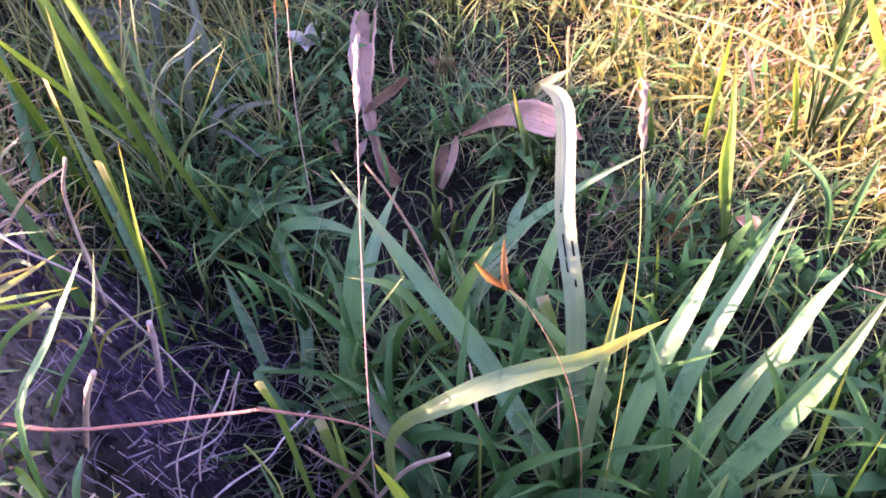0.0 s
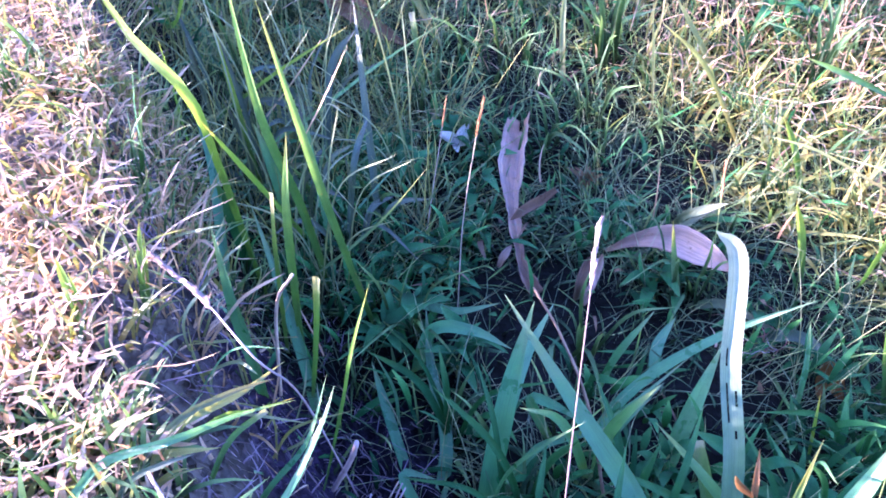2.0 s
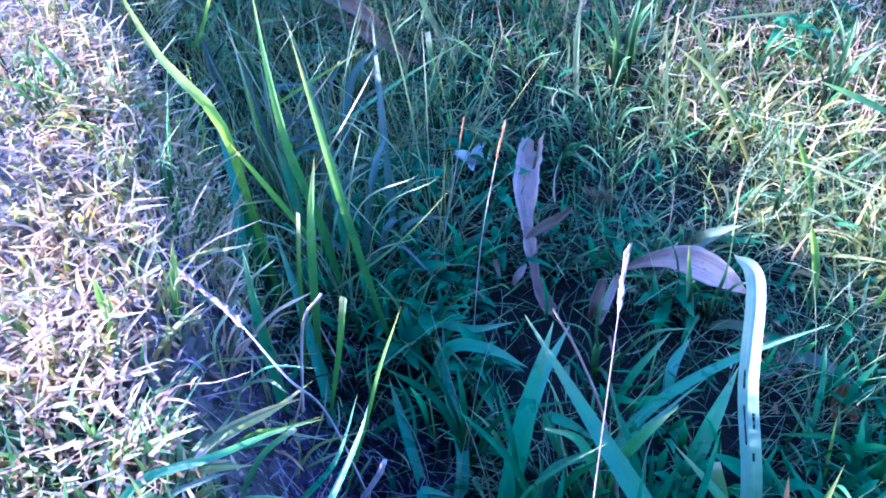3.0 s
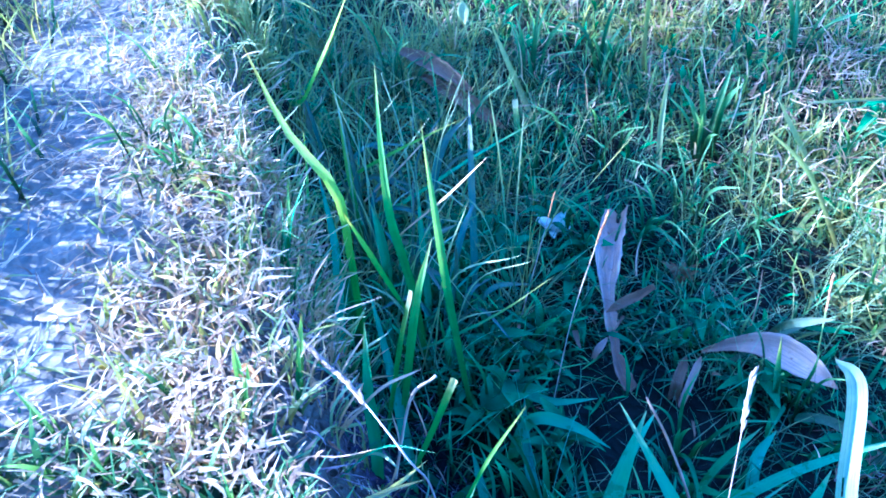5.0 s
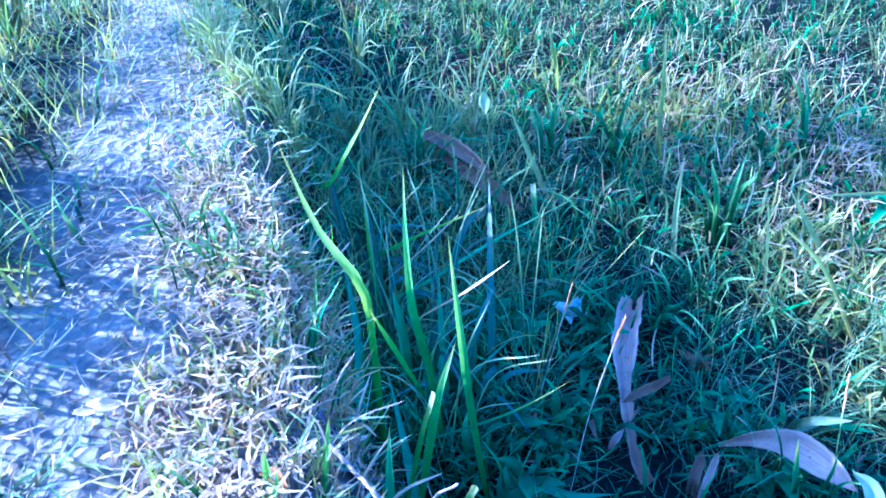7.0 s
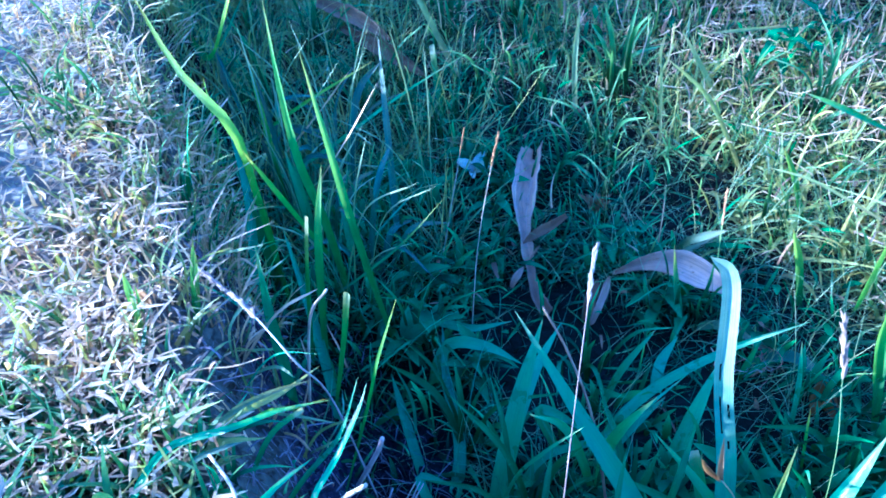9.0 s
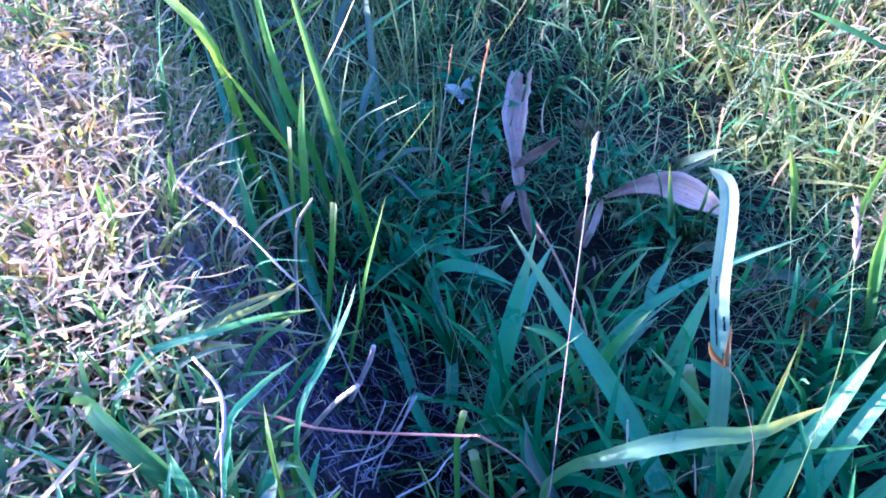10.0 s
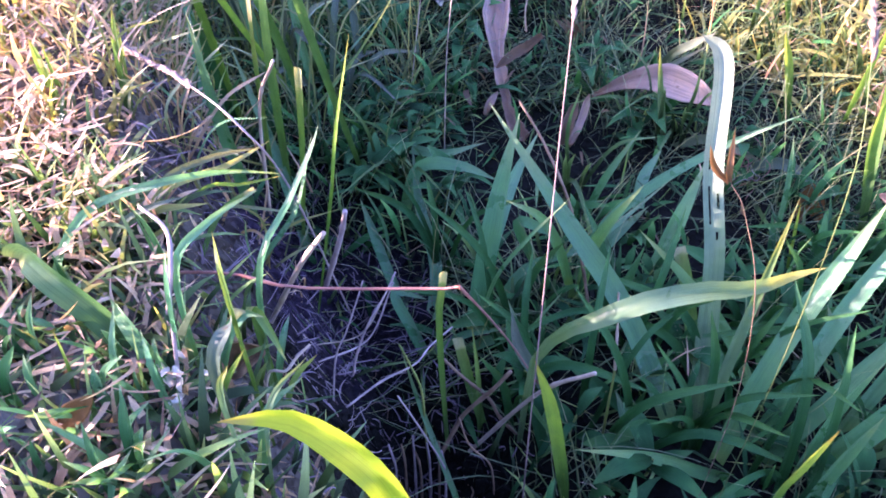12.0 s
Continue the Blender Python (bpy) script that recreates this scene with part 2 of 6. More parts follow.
def twig_material(name, a, b, rough=0.6):
    m, nt, bsdf, out = material(name)
    tc = nt.nodes.new("ShaderNodeTexCoord")
    n = node(nt, "ShaderNodeTexNoise", Scale=140.0, Detail=4.0)
    nt.links.new(tc.outputs["Object"], n.inputs["Vector"])
    r = ramp(nt, [(0.3, a), (0.7, b)])
    nt.links.new(n.outputs[0], r.inputs[0])
    nt.links.new(r.outputs[0], bsdf.inputs["Base Color"])
    bsdf.inputs["Roughness"].default_value = rough
    bump = node(nt, "ShaderNodeBump", Strength=0.5, Distance=0.0005)
    nt.links.new(n.outputs[0], bump.inputs["Height"])
    nt.links.new(bump.outputs[0], bsdf.inputs["Normal"])
    return m


M_STEM = twig_material("pale_stem", (0.36, 0.26, 0.19), (0.52, 0.42, 0.34))
M_REDSTEM = twig_material("red_stem", (0.22, 0.085, 0.07), (0.36, 0.18, 0.15))
M_ORANGESEED = twig_material("orange_seed", (0.40, 0.15, 0.05), (0.58, 0.30, 0.12))
M_BROWNSTEM = twig_material("brown_stem", (0.14, 0.08, 0.05), (0.30, 0.20, 0.13))
M_GREENSTEM = twig_material("green_stem", (0.15, 0.21, 0.04), (0.25, 0.28, 0.07))
M_OLIVESTEM = twig_material("olive_stem", (0.07, 0.11, 0.025), (0.15, 0.18, 0.05))
M_LILACSTEM = twig_material("lilac_grey_straw", (0.28, 0.21, 0.22), (0.46, 0.36, 0.37))
M_SEED = twig_material("straw_seed", (0.30, 0.21, 0.18), (0.50, 0.38, 0.34))
M_DULLSEED = twig_material("dull_seed", (0.17, 0.11, 0.10), (0.32, 0.22, 0.21))
M_STONE = twig_material("pale_stone", (0.45, 0.42, 0.38), (0.6, 0.57, 0.52), 0.8)


def soil_material():
    m, nt, bsdf, out = material("soil")
    L = nt.links.new
    geo = nt.nodes.new("ShaderNodeNewGeometry")
    n1 = node(nt, "ShaderNodeTexNoise", Scale=6.0, Detail=6.0, Roughness=0.6)
    n2 = node(nt, "ShaderNodeTexNoise", Scale=120.0, Detail=6.0, Roughness=0.7)
    n3 = node(nt, "ShaderNodeTexVoronoi", Scale=110.0)
    for n in (n1, n2, n3):
        L(geo.outputs["Position"], n.inputs["Vector"])
    # near-black meadow earth puts the shade between the blades into its colour
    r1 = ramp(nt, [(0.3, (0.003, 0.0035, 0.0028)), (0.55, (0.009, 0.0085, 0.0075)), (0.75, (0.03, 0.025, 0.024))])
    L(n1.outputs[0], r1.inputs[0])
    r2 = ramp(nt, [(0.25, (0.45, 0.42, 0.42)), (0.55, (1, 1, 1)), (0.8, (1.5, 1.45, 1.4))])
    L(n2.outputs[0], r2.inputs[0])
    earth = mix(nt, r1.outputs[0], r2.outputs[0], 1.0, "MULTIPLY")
    # dry crumbly earth lies bare in the hollow; its lilac paints in blue skylight
    away = nt.nodes.new("ShaderNodeVectorMath")
    away.operation = "DISTANCE"
    away.inputs[1].default_value = (-0.162, 0.216, 0.010)
    L(geo.outputs["Position"], away.inputs[0])
    fringe = nt.nodes.new("ShaderNodeMath")
    fringe.operation = "MULTIPLY_ADD"
    fringe.inputs[1].default_value = 0.0009
    L(n2.outputs[0], fringe.inputs[0])
    L(away.outputs["Value"], fringe.inputs[2])
    bare = nt.nodes.new("ShaderNodeMapRange")
    bare.inputs["From Min"].default_value, bare.inputs["From Max"].default_value = 0.11, 0.06
    L(fringe.outputs[0], bare.inputs["Value"])
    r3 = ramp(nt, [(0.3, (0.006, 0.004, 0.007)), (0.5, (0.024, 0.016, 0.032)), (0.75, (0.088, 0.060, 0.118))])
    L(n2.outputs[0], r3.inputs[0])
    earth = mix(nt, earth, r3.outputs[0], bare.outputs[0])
    # the trodden path is pale dust
    sep = nt.nodes.new("ShaderNodeSeparateXYZ")
    L(geo.outputs["Position"], sep.inputs[0])
    across = nt.nodes.new("ShaderNodeMath")
    across.operation = "MULTIPLY_ADD"
    across.inputs[1].default_value = 0.7
    L(sep.outputs[1], across.inputs[0])
    L(sep.outputs[0], across.inputs[2])
    wob = nt.nodes.new("ShaderNodeMath")
    wob.operation = "MULTIPLY_ADD"
    wob.inputs[1].default_value = 0.10
    L(n1.outputs[0], wob.inputs[0])
    L(across.outputs[0], wob.inputs[2])
    dusty = ramp(nt, [(0.0, (0, 0, 0)), (1.0, (0, 0, 0))])
    for pos, v in ((0.33, 0.0), (0.43, 0.9), (0.58, 0.9), (0.665, 0.5), (0.695, 0.0)):
        e = dusty.color_ramp.elements.new(pos)
        e.color = (v, v, v, 1)
    span = nt.nodes.new("ShaderNodeMapRange")
    span.inputs["From Min"].default_value, span.inputs["From Max"].default_value = -0.55, 0.25
    L(wob.outputs[0], span.inputs["Value"])
    L(span.outputs[0], dusty.inputs[0])
    dust = mix(nt, (0.235, 0.20, 0.185), r2.outputs[0], 1.0, "MULTIPLY")
    # further off the turf closes over the earth
    reach = nt.nodes.new("ShaderNodeVectorMath")
    reach.operation = "LENGTH"
    L(geo.outputs["Position"], reach.inputs[0])
    far = nt.nodes.new("ShaderNodeMapRange")
    far.inputs["From Min"].default_value, far.inputs["From Max"].default_value = 1.3, 2.6
    L(reach.outputs["Value"], far.inputs["Value"])
    r4 = ramp(nt, [(0.3, (0.025, 0.042, 0.013)), (0.55, (0.045, 0.066, 0.022)), (0.75, (0.08, 0.085, 0.035))])
    L(n1.outputs[0], r4.inputs[0])
    turf = mix(nt, r4.outputs[0], r2.outputs[0], 1.0, "MULTIPLY")
    earth = mix(nt, earth, turf, far.outputs[0])
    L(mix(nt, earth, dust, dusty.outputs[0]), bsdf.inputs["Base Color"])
    bsdf.inputs["Roughness"].default_value = 0.95
    bsdf.inputs["Specular IOR Level"].default_value = 0.15
    b1 = node(nt, "ShaderNodeBump", Strength=1.0, Distance=0.006)
    L(n3.outputs["Distance"], b1.inputs["Height"])
    b2 = node(nt, "ShaderNodeBump", Strength=0.9, Distance=0.003)
    L(n2.outputs[0], b2.inputs["Height"])
    L(b1.outputs[0], b2.inputs["Normal"])
    L(b2.outputs[0], bsdf.inputs["Normal"])
    return m


M_SOIL = soil_material()


# ---- the lie of the land ----
def step(a, b, x):
    k = np.clip((x - a) / (b - a), 0, 1)
    return k * k * (3 - 2 * k)


def bank_edge(y):
    """Where the bank beside the worn path breaks down to the meadow."""
    y = np.minimum(y, 6.0)
    wander = (0.018 * np.sin(y * 23) + 0.010 * np.sin(y * 51 + 1)) * step(0.25, 0.6, y)
    return -0.115 - 0.70 * (np.maximum(y, -12.0) - 0.1) + wander


def ground_z(x, y):
    x, y = np.asarray(x, float), np.asarray(y, float)
    meadow = -0.055 + 0.10 * np.clip(y - 0.45, 0, 5) + 0.12 * np.clip(y - 0.6, 0, 2.0)
    bank = 0.118 + 0.11 * np.clip(y - 0.1, 0, 3) + 0.12 * np.clip(y - 1.2, 0, 2.0)
    e = bank_edge(y)
    soft = np.clip(y - 0.35, 0, 1.5)
    k = step(e + 0.06 + 0.16 * soft, e - 0.045 - 0.08 * soft, x)
    hollow = 0.012 * np.exp(-(((x - (-0.101)) ** 2 + (y - 0.131) ** 2) / 0.03 ** 2)) + 0.035 * np.exp(-(((x + 0.085) / 0.035) ** 2 + ((y - 0.10) / 0.05) ** 2)) + 0.02 * np.exp(-(((x - e - 0.05) / 0.03) ** 2)) * step(0.32, 0.2, y)
    return meadow + (bank - meadow) * k - hollow


def bumps(x, y):
    v = Vector((x * 9, y * 9, 0.3))
    near = float(step(2.0, 1.2, abs(x)) * step(2.2, 1.4, abs(y)))
    return near * (0.010 * noise.noise(v) + 0.006 * noise.noise(v * 4) + 0.0035 * noise.noise(v * 11))


def spaced(near_a, near_b, stepsize, far):
    mid = list(np.arange(near_a, near_b, stepsize))
    out, s = [], stepsize
    p = near_b
    while p < far:
        out.append(p)
        s *= 1.25
        p += s
    low, s, p = [], stepsize * 1.25, near_a - stepsize
    while p > -far:
        low.append(p)
        s *= 1.25
        p -= s
    return low[::-1] + mid + out


def build_ground():
    xs, ys = spaced(-1.1, 0.75, 0.008, 90.0), spaced(-0.15, 1.3, 0.008, 90.0)
    X, Y = np.meshgrid(xs, ys)
    Z = ground_z(X, Y)
    flat = np.stack([X.ravel(), Y.ravel(), Z.ravel()], 1)
    for p in flat:
        if abs(p[0]) < 4 and abs(p[1]) < 4:
            p[2] += bumps(p[0], p[1])
    nx, ny = len(xs), len(ys)
    i = (np.arange(ny - 1)[:, None] * nx + np.arange(nx - 1)[None]).ravel()
    faces = np.stack([i, i + 1, i + nx + 1, i + nx], 1)
    me = bpy.data.meshes.new("ground")
    me.from_pydata(flat.tolist(), [], faces.tolist())
    me.polygons.foreach_set("use_smooth", [True] * len(faces))
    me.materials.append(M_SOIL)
    return tagged(new("ground", me), "bare brown earth under grass, with a low bank", "ground", kind="structure")


build_ground()


def on_ground(x, y):
    return float(ground_z(x, y)) + bumps(x, y)


# ---- builders ----
UP = Vector((0, 0, 1))


def spline(points, n):
    """n + 1 points on a smooth line through the given ones."""
    P = [Vector(p) for p in points]
    if len(P) == 2:
        P = [P[0], (P[0] + P[1]) / 2, P[1]]
    P = [P[0] * 2 - P[1]] + P + [P[-1] * 2 - P[-2]]
    out, segs = [], len(P) - 3
    for i in range(n + 1):
        u = i / n * segs
        k = min(int(u), segs - 1)
        u -= k
        a, b, c, d = P[k : k + 4]
        out.append(0.5 * ((2 * b) + (c - a) * u + (2 * a - 5 * b + 4 * c - d) * u * u + (3 * b - a - 3 * c + d) * u ** 3))
    return out


def mesh_of(name, verts, faces, uvs, mat):
    me = bpy.data.meshes.new(name)
    me.from_pydata(verts, [], faces)
    layer = me.uv_layers.new(name="UVMap")
    loops = np.empty(len(me.loops), dtype=np.int32)
    me.loops.foreach_get("vertex_index", loops)
    layer.data.foreach_set("uv", np.asarray(uvs, dtype=np.float32)[loops].ravel())
    me.polygons.foreach_set("use_smooth", [True] * len(faces))
    me.materials.append(mat)
    return me


def part(name, me, parent, label=""):
    ob = new(name, me)
    ob.parent = parent
    ob.matrix_parent_inverse = parent.matrix_world.inverted()
    if label:
        ob["label"] = label
    return ob


def clump(label, at, group="grass clumps"):
    ob = new("grass_clump")
    ob.location = at
    ob.empty_display_size = 0.02
    bpy.context.view_layer.update()
    return tagged(ob, label, "grass clump", group)


FACING = Vector((0.0, -0.78, 0.62))


def ribbon(points, width, profile, n=14, across=4, fold=0.25, twist=0.0, curl=0.0, ragged=0.0, facing=None, seed=0):
    """A leaf's sheet along a line: profile gives its width from foot to tip, fold the keel, curl the roll of its edges."""
    rnd = random.Random(seed)
    line = spline(points, n)
    verts, faces, uvs = [], [], []
    for i, p in enumerate(line):
        u = i / n
        tan = (line[min(i + 1, n)] - line[max(i - 1, 0)]).normalized()
        f = Vector(facing) if facing else FACING
        side = tan.cross(f)
        if side.length < 0.05:
            side = tan.cross(UP)
        side.normalize()
        side = Matrix.Rotation(twist * (u - 0.3), 3, tan) @ side
        out = side.cross(tan)
        w = width * profile(u)
        for j in range(across + 1):
            s = j / across * 2 - 1
            wob = 1 + ragged * (rnd.random() - 0.5) if abs(s) == 1 else 1
            q = p + side * (s * w / 2 * wob) - out * ((1 - abs(s)) * fold * w / 2) + out * (curl * w * (s * s - 0.3))
            verts.append(q)
            uvs.append((j / across, u))
    m = across + 1
    for i in range(n):
        for j in range(across):
            a = i * m + j
            faces.append((a, a + 1, a + m + 1, a + m))
    return verts, faces, uvs


def taper(foot, full, tip):
    """Width from foot to tip: narrow foot, full by a point, then a long point from another."""
    return lambda u: (foot + (1 - foot) * min(1, u / full)) * (1 if u < tip else max(0.02, 1 - ((u - tip) / (1 - tip)) ** 1.6))


COUNT = [0]


def grown(points, reach=0.004):
    """Lets the foot reach into the soil when it stands near it."""
    foot = Vector(points[0])
    z = on_ground(foot.x, foot.y)
    if foot.z < z + 0.03:
        foot.z = z - reach
    return [foot] + [Vector(p) for p in points[1:]]


def blade_part(parent, width, points, mat, prof, name="blade", fold=0.5, n=14, across=4, **kw):
    COUNT[0] += 1
    rnd = random.Random(COUNT[0])
    v, f, uv = ribbon(grown(points), width, prof, n, across, fold, rnd.uniform(-0.7, 0.7), 0.0, 0.02, None, COUNT[0])
    return part(name, mesh_of(name, v, f, uv, mat), parent)


def broad(c, w, *p):
    return blade_part(c, w, p, M_BROAD, taper(0.75, 0.15, 0.5))


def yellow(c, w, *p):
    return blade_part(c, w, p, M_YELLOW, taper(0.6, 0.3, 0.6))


def tipped(c, w, *p):
    return blade_part(c, w, p, M_TIPPED, taper(0.35, 0.45, 0.55))


def spear(c, w, *p):
    return blade_part(c, w, p, M_TIPPED if w < 0.006 else M_BROAD, taper(0.8, 0.3, 0.3))


def thin(c, w, *p):
    return blade_part(c, w, p, M_BROAD, taper(0.8, 0.3, 0.55), across=2)


def straw(c, w, *p):
    return blade_part(c, w, p, M_STRAW, taper(0.8, 0.2, 0.75), across=2)


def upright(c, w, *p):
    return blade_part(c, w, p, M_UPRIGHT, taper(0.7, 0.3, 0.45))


def wire(c, w, *p):
    return blade_part(c, w, p, M_WIRE, taper(0.8, 0.2, 0.7), across=2)


def lime(c, w, *p):
    return blade_part(c, w, p, M_LIME, taper(0.6, 0.3, 0.6))


def dull(c, w, *p):
    return blade_part(c, w, p, M_DULL, taper(0.6, 0.3, 0.6))


def cut(c, w, *p):
    return blade_part(c, w, p, M_CUT, lambda u: 0.7 + 0.3 * min(1, u * 3))


def blunt(u):
    return 0.75 + 0.25 * min(1, u * 3) - 0.2 * max(0.0, (u - 0.9) / 0.1) ** 2


# shaded copy of a broad blade, darkened by the weed colour
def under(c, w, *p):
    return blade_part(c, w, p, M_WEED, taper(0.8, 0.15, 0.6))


def fine(c, w, *p):
    return blade_part(c, w, p, M_LAWN, taper(0.8, 0.15, 0.5), across=2)


def brow_grass(c, w, *p):
    return blade_part(c, w, p, M_PATHGREEN, taper(0.8, 0.15, 0.5), across=2)


def holed(c, w, *p):
    """A blade with slots eaten out beside its midrib, its sunlit upper half painted pale."""
    COUNT[0] += 1
    v, f, uv = ribbon(grown(p), w, taper(0.7, 0.3, 0.8), 60, 10, 0.35, 0.3, 0.0, 0.02, None, 5)
    gone = {(i, 3) for i in range(29, 34)} | {(i, 7) for i in (31, 32)} | {(36, 3), (37, 3), (27, 6)}
    f = [q for k, q in enumerate(f) if (k // 10, k % 10) not in gone]
    return part("blade", mesh_of("blade", v, f, uv, M_HOLED), c, "pale blade with slots eaten through it")


def tube(points, radius, n=24, sides=7, end=0.6):
    line = spline(points, n)
    verts, faces, uvs = [], [], []
    for i, p in enumerate(line):
        tan = (line[min(i + 1, n)] - line[max(i - 1, 0)]).normalized()
        a = tan.cross(Vector((0.3, 0.9, 0.1))).normalized()
        b = tan.cross(a)
        r = radius * (1 - (1 - end) * i / n) * (1.25 if i % 8 == 5 else 1)
        for j in range(sides):
            t = 2 * math.pi * j / sides
            verts.append(p + a * (r * math.cos(t)) + b * (r * math.sin(t)))
            uvs.append((j / sides, i / n))
    for i in range(n):
        for j in range(sides):
            faces.append((i * sides + j, i * sides + (j + 1) % sides, (i + 1) * sides + (j + 1) % sides, (i + 1) * sides + j))
    faces.append(tuple(range(sides))[::-1])
    faces.append(tuple(n * sides + j for j in range(sides)))
    return verts, faces, uvs


def empty_at(name, p):
    ob = new(name)
    ob.location = p
    ob.empty_display_size = 0.02
    bpy.context.view_layer.update()
    return ob


SPIKELETS = {}


def spikelet_mesh(mat):
    """One grain, 1 long, shared by all that are of one material."""
    if mat.name not in SPIKELETS:
        v, f, uv = [], [], []
        for q, r in ((0, 0.04), (0.35, 0.13), (0.7, 0.08), (1.0, 0.01)):
            for j in range(5):
                a = j * math.tau / 5
                v.append((math.cos(a) * r, math.sin(a) * r, q))
                uv.append((j / 5, q))
        for a in range(3):
            for j in range(5):
                f.append((a * 5 + j, a * 5 + (j + 1) % 5, a * 5 + 5 + (j + 1) % 5, a * 5 + 5 + j))
        SPIKELETS[mat.name] = mesh_of("spikelet", v, f, uv, mat)
    return SPIKELETS[mat.name]


def seed_stem(label, points, width, mat, head=None, group="seed stems"):
    """A thin stem with, if head is given, (start, number, seed length, material) of its seed head near the tip."""
    p = grown(points)
    ob = tagged(empty_at("flowering_grass", p[0]), label, "grass stalk", group)
    part("stem", mesh_of("stem", *tube(p, width / 2), mat), ob)
    if head:
        start, count, size, hmat = head
        rnd = random.Random(int(width * 1e6) + count)
        line = spline(p, 100)
        spine = part("seed_head", mesh_of("seed_head", *tube([line[int(100 * start)], line[int(50 + 50 * start)], line[100]], width * 0.55), hmat), ob)
        for k in range(count):
            i = int(100 * (start + (1 - start) * k / count))
            tan = (line[min(i + 1, 100)] - line[max(i - 1, 0)]).normalized()
            off = Vector((rnd.uniform(-1, 1), rnd.uniform(-1, 1), rnd.uniform(-1, 1))).cross(tan).normalized()
            way = (tan + off * (rnd.uniform(0.12, 0.38) if count < 80 else rnd.uniform(0.25, 0.9))).normalized()
            turn = way.to_track_quat("Z", "Y").to_matrix().to_4x4()
            seed = new("spikelet", spikelet_mesh(hmat))
            seed.matrix_world = Matrix.Translation(line[i]) @ turn @ Matrix.Scale(size * rnd.uniform(0.7, 1.2), 4)
            seed.parent = spine
    return ob


def twig(label, points, width, mat, name="twig", group="", end=0.8):
    p = grown(points)
    ob = new(name, mesh_of(name, *tube(p, width / 2, 20, 7, end), mat))
    return tagged(ob, label, name.replace("_", " "), group)


def leaf_sheet(name, label, points, width, prof, mat, fold=0.2, twist=0.0, curl=0.0, ragged=0.1, facing=None, category="leaf", n=24, across=8, seed=1):
    v, f, uv = ribbon(points, width, prof, n, across, fold, twist, curl, ragged, facing, seed)
    v = [q + Vector((0, 0, 0.0012 * noise.noise(q * 90 + Vector((seed, 0, 0))) * 1.5)) for q in v]
    ob = new(name, mesh_of(name, v, f, uv, mat))
    th = ob.modifiers.new("thickness", "SOLIDIFY")
    th.thickness = 0.0004
    return tagged(ob, label, category)


# ---- grass clumps ----
c = clump("broad-bladed green grass clump in shaded meadow", (-0.064, 0.210, on_ground(-0.064, 0.210)), "grass clumps in the shade")
broad(c, 0.0119, (-0.064, 0.210, -0.055), (-0.062, 0.223, -0.029), (-0.055, 0.248, 0.022), (-0.046, 0.269, 0.063))
broad(c, 0.0095, (-0.065, 0.210, -0.055), (-0.061, 0.245, -0.029), (-0.050, 0.285, 0.000), (-0.035, 0.315, 0.021))
broad(c, 0.0049, (-0.058, 0.219, -0.055), (-0.040, 0.244, -0.031), (0.000, 0.263, -0.022), (0.047, 0.298, 0.005))
broad(c, 0.0082, (-0.092, 0.210, -0.055), (-0.093, 0.253, -0.045), (-0.111, 0.300, -0.032), (-0.123, 0.346, -0.020))
broad(c, 0.0068, (-0.110, 0.228, -0.055), (-0.131, 0.262, -0.039), (-0.149, 0.293, -0.025))
broad(c, 0.0066, (-0.029, 0.272, -0.055), (-0.044, 0.268, -0.015), (-0.030, 0.268, -0.017), (-0.013, 0.264, -0.025))
broad(c, 0.0066, (-0.089, 0.195, -0.055), (-0.100, 0.203, -0.041), (-0.110, 0.214, -0.025), (-0.093, 0.220, -0.035))
broad(c, 0.0059, (-0.073, 0.199, -0.055), (-0.056, 0.199, -0.042), (-0.031, 0.196, -0.025))
cut(c, 0.0054, (-0.052, 0.154, -0.055), (-0.061, 0.162, -0.030), (-0.068, 0.171, -0.005))
broad(c, 0.0044, (-0.094, 0.197, -0.055), (-0.069, 0.197, -0.036), (-0.040, 0.193, -0.020))
thin(c, 0.0020, (-0.040, 0.184, -0.055), (-0.031, 0.197, -0.025), (-0.018, 0.198, 0.005))
broad(c, 0.0053, (-0.007, 0.245, -0.055), (-0.019, 0.225, 0.005), (-0.031, 0.212, 0.042), (-0.048, 0.194, 0.068))
thin(c, 0.0020, (-0.064, 0.216, -0.055), (-0.053, 0.202, 0.004), (-0.038, 0.189, 0.048), (-0.021, 0.176, 0.087))
broad(c, 0.0066, (-0.004, 0.245, -0.055), (-0.002, 0.241, -0.010), (0.004, 0.238, 0.016), (0.017, 0.232, 0.050))
under(c, 0.0095, (-0.024, 0.225, -0.055), (-0.041, 0.212, -0.035), (-0.059, 0.202, -0.025), (-0.081, 0.199, -0.035))
c = clump("broad-bladed green grass clump in shaded meadow", (0.045, 0.153, on_ground(0.045, 0.153)), "grass clumps in the shade")
broad(c, 0.0107, (0.045, 0.153, -0.055), (0.016, 0.195, -0.005), (-0.016, 0.222, 0.029), (-0.061, 0.258, 0.076))
holed(c, 0.0104, (0.051, 0.157, -0.055), (0.055, 0.176, -0.036), (0.058, 0.221, 0.009), (0.054, 0.255, 0.044), (0.055, 0.293, 0.083), (0.043, 0.301, 0.094))
broad(c, 0.0062, (0.093, 0.175, -0.045), (0.070, 0.200, -0.022), (0.046, 0.221, -0.002), (0.021, 0.239, 0.014))
cut(c, 0.0071, (0.059, 0.165, -0.055), (0.049, 0.218, -0.011), (0.043, 0.237, 0.005))
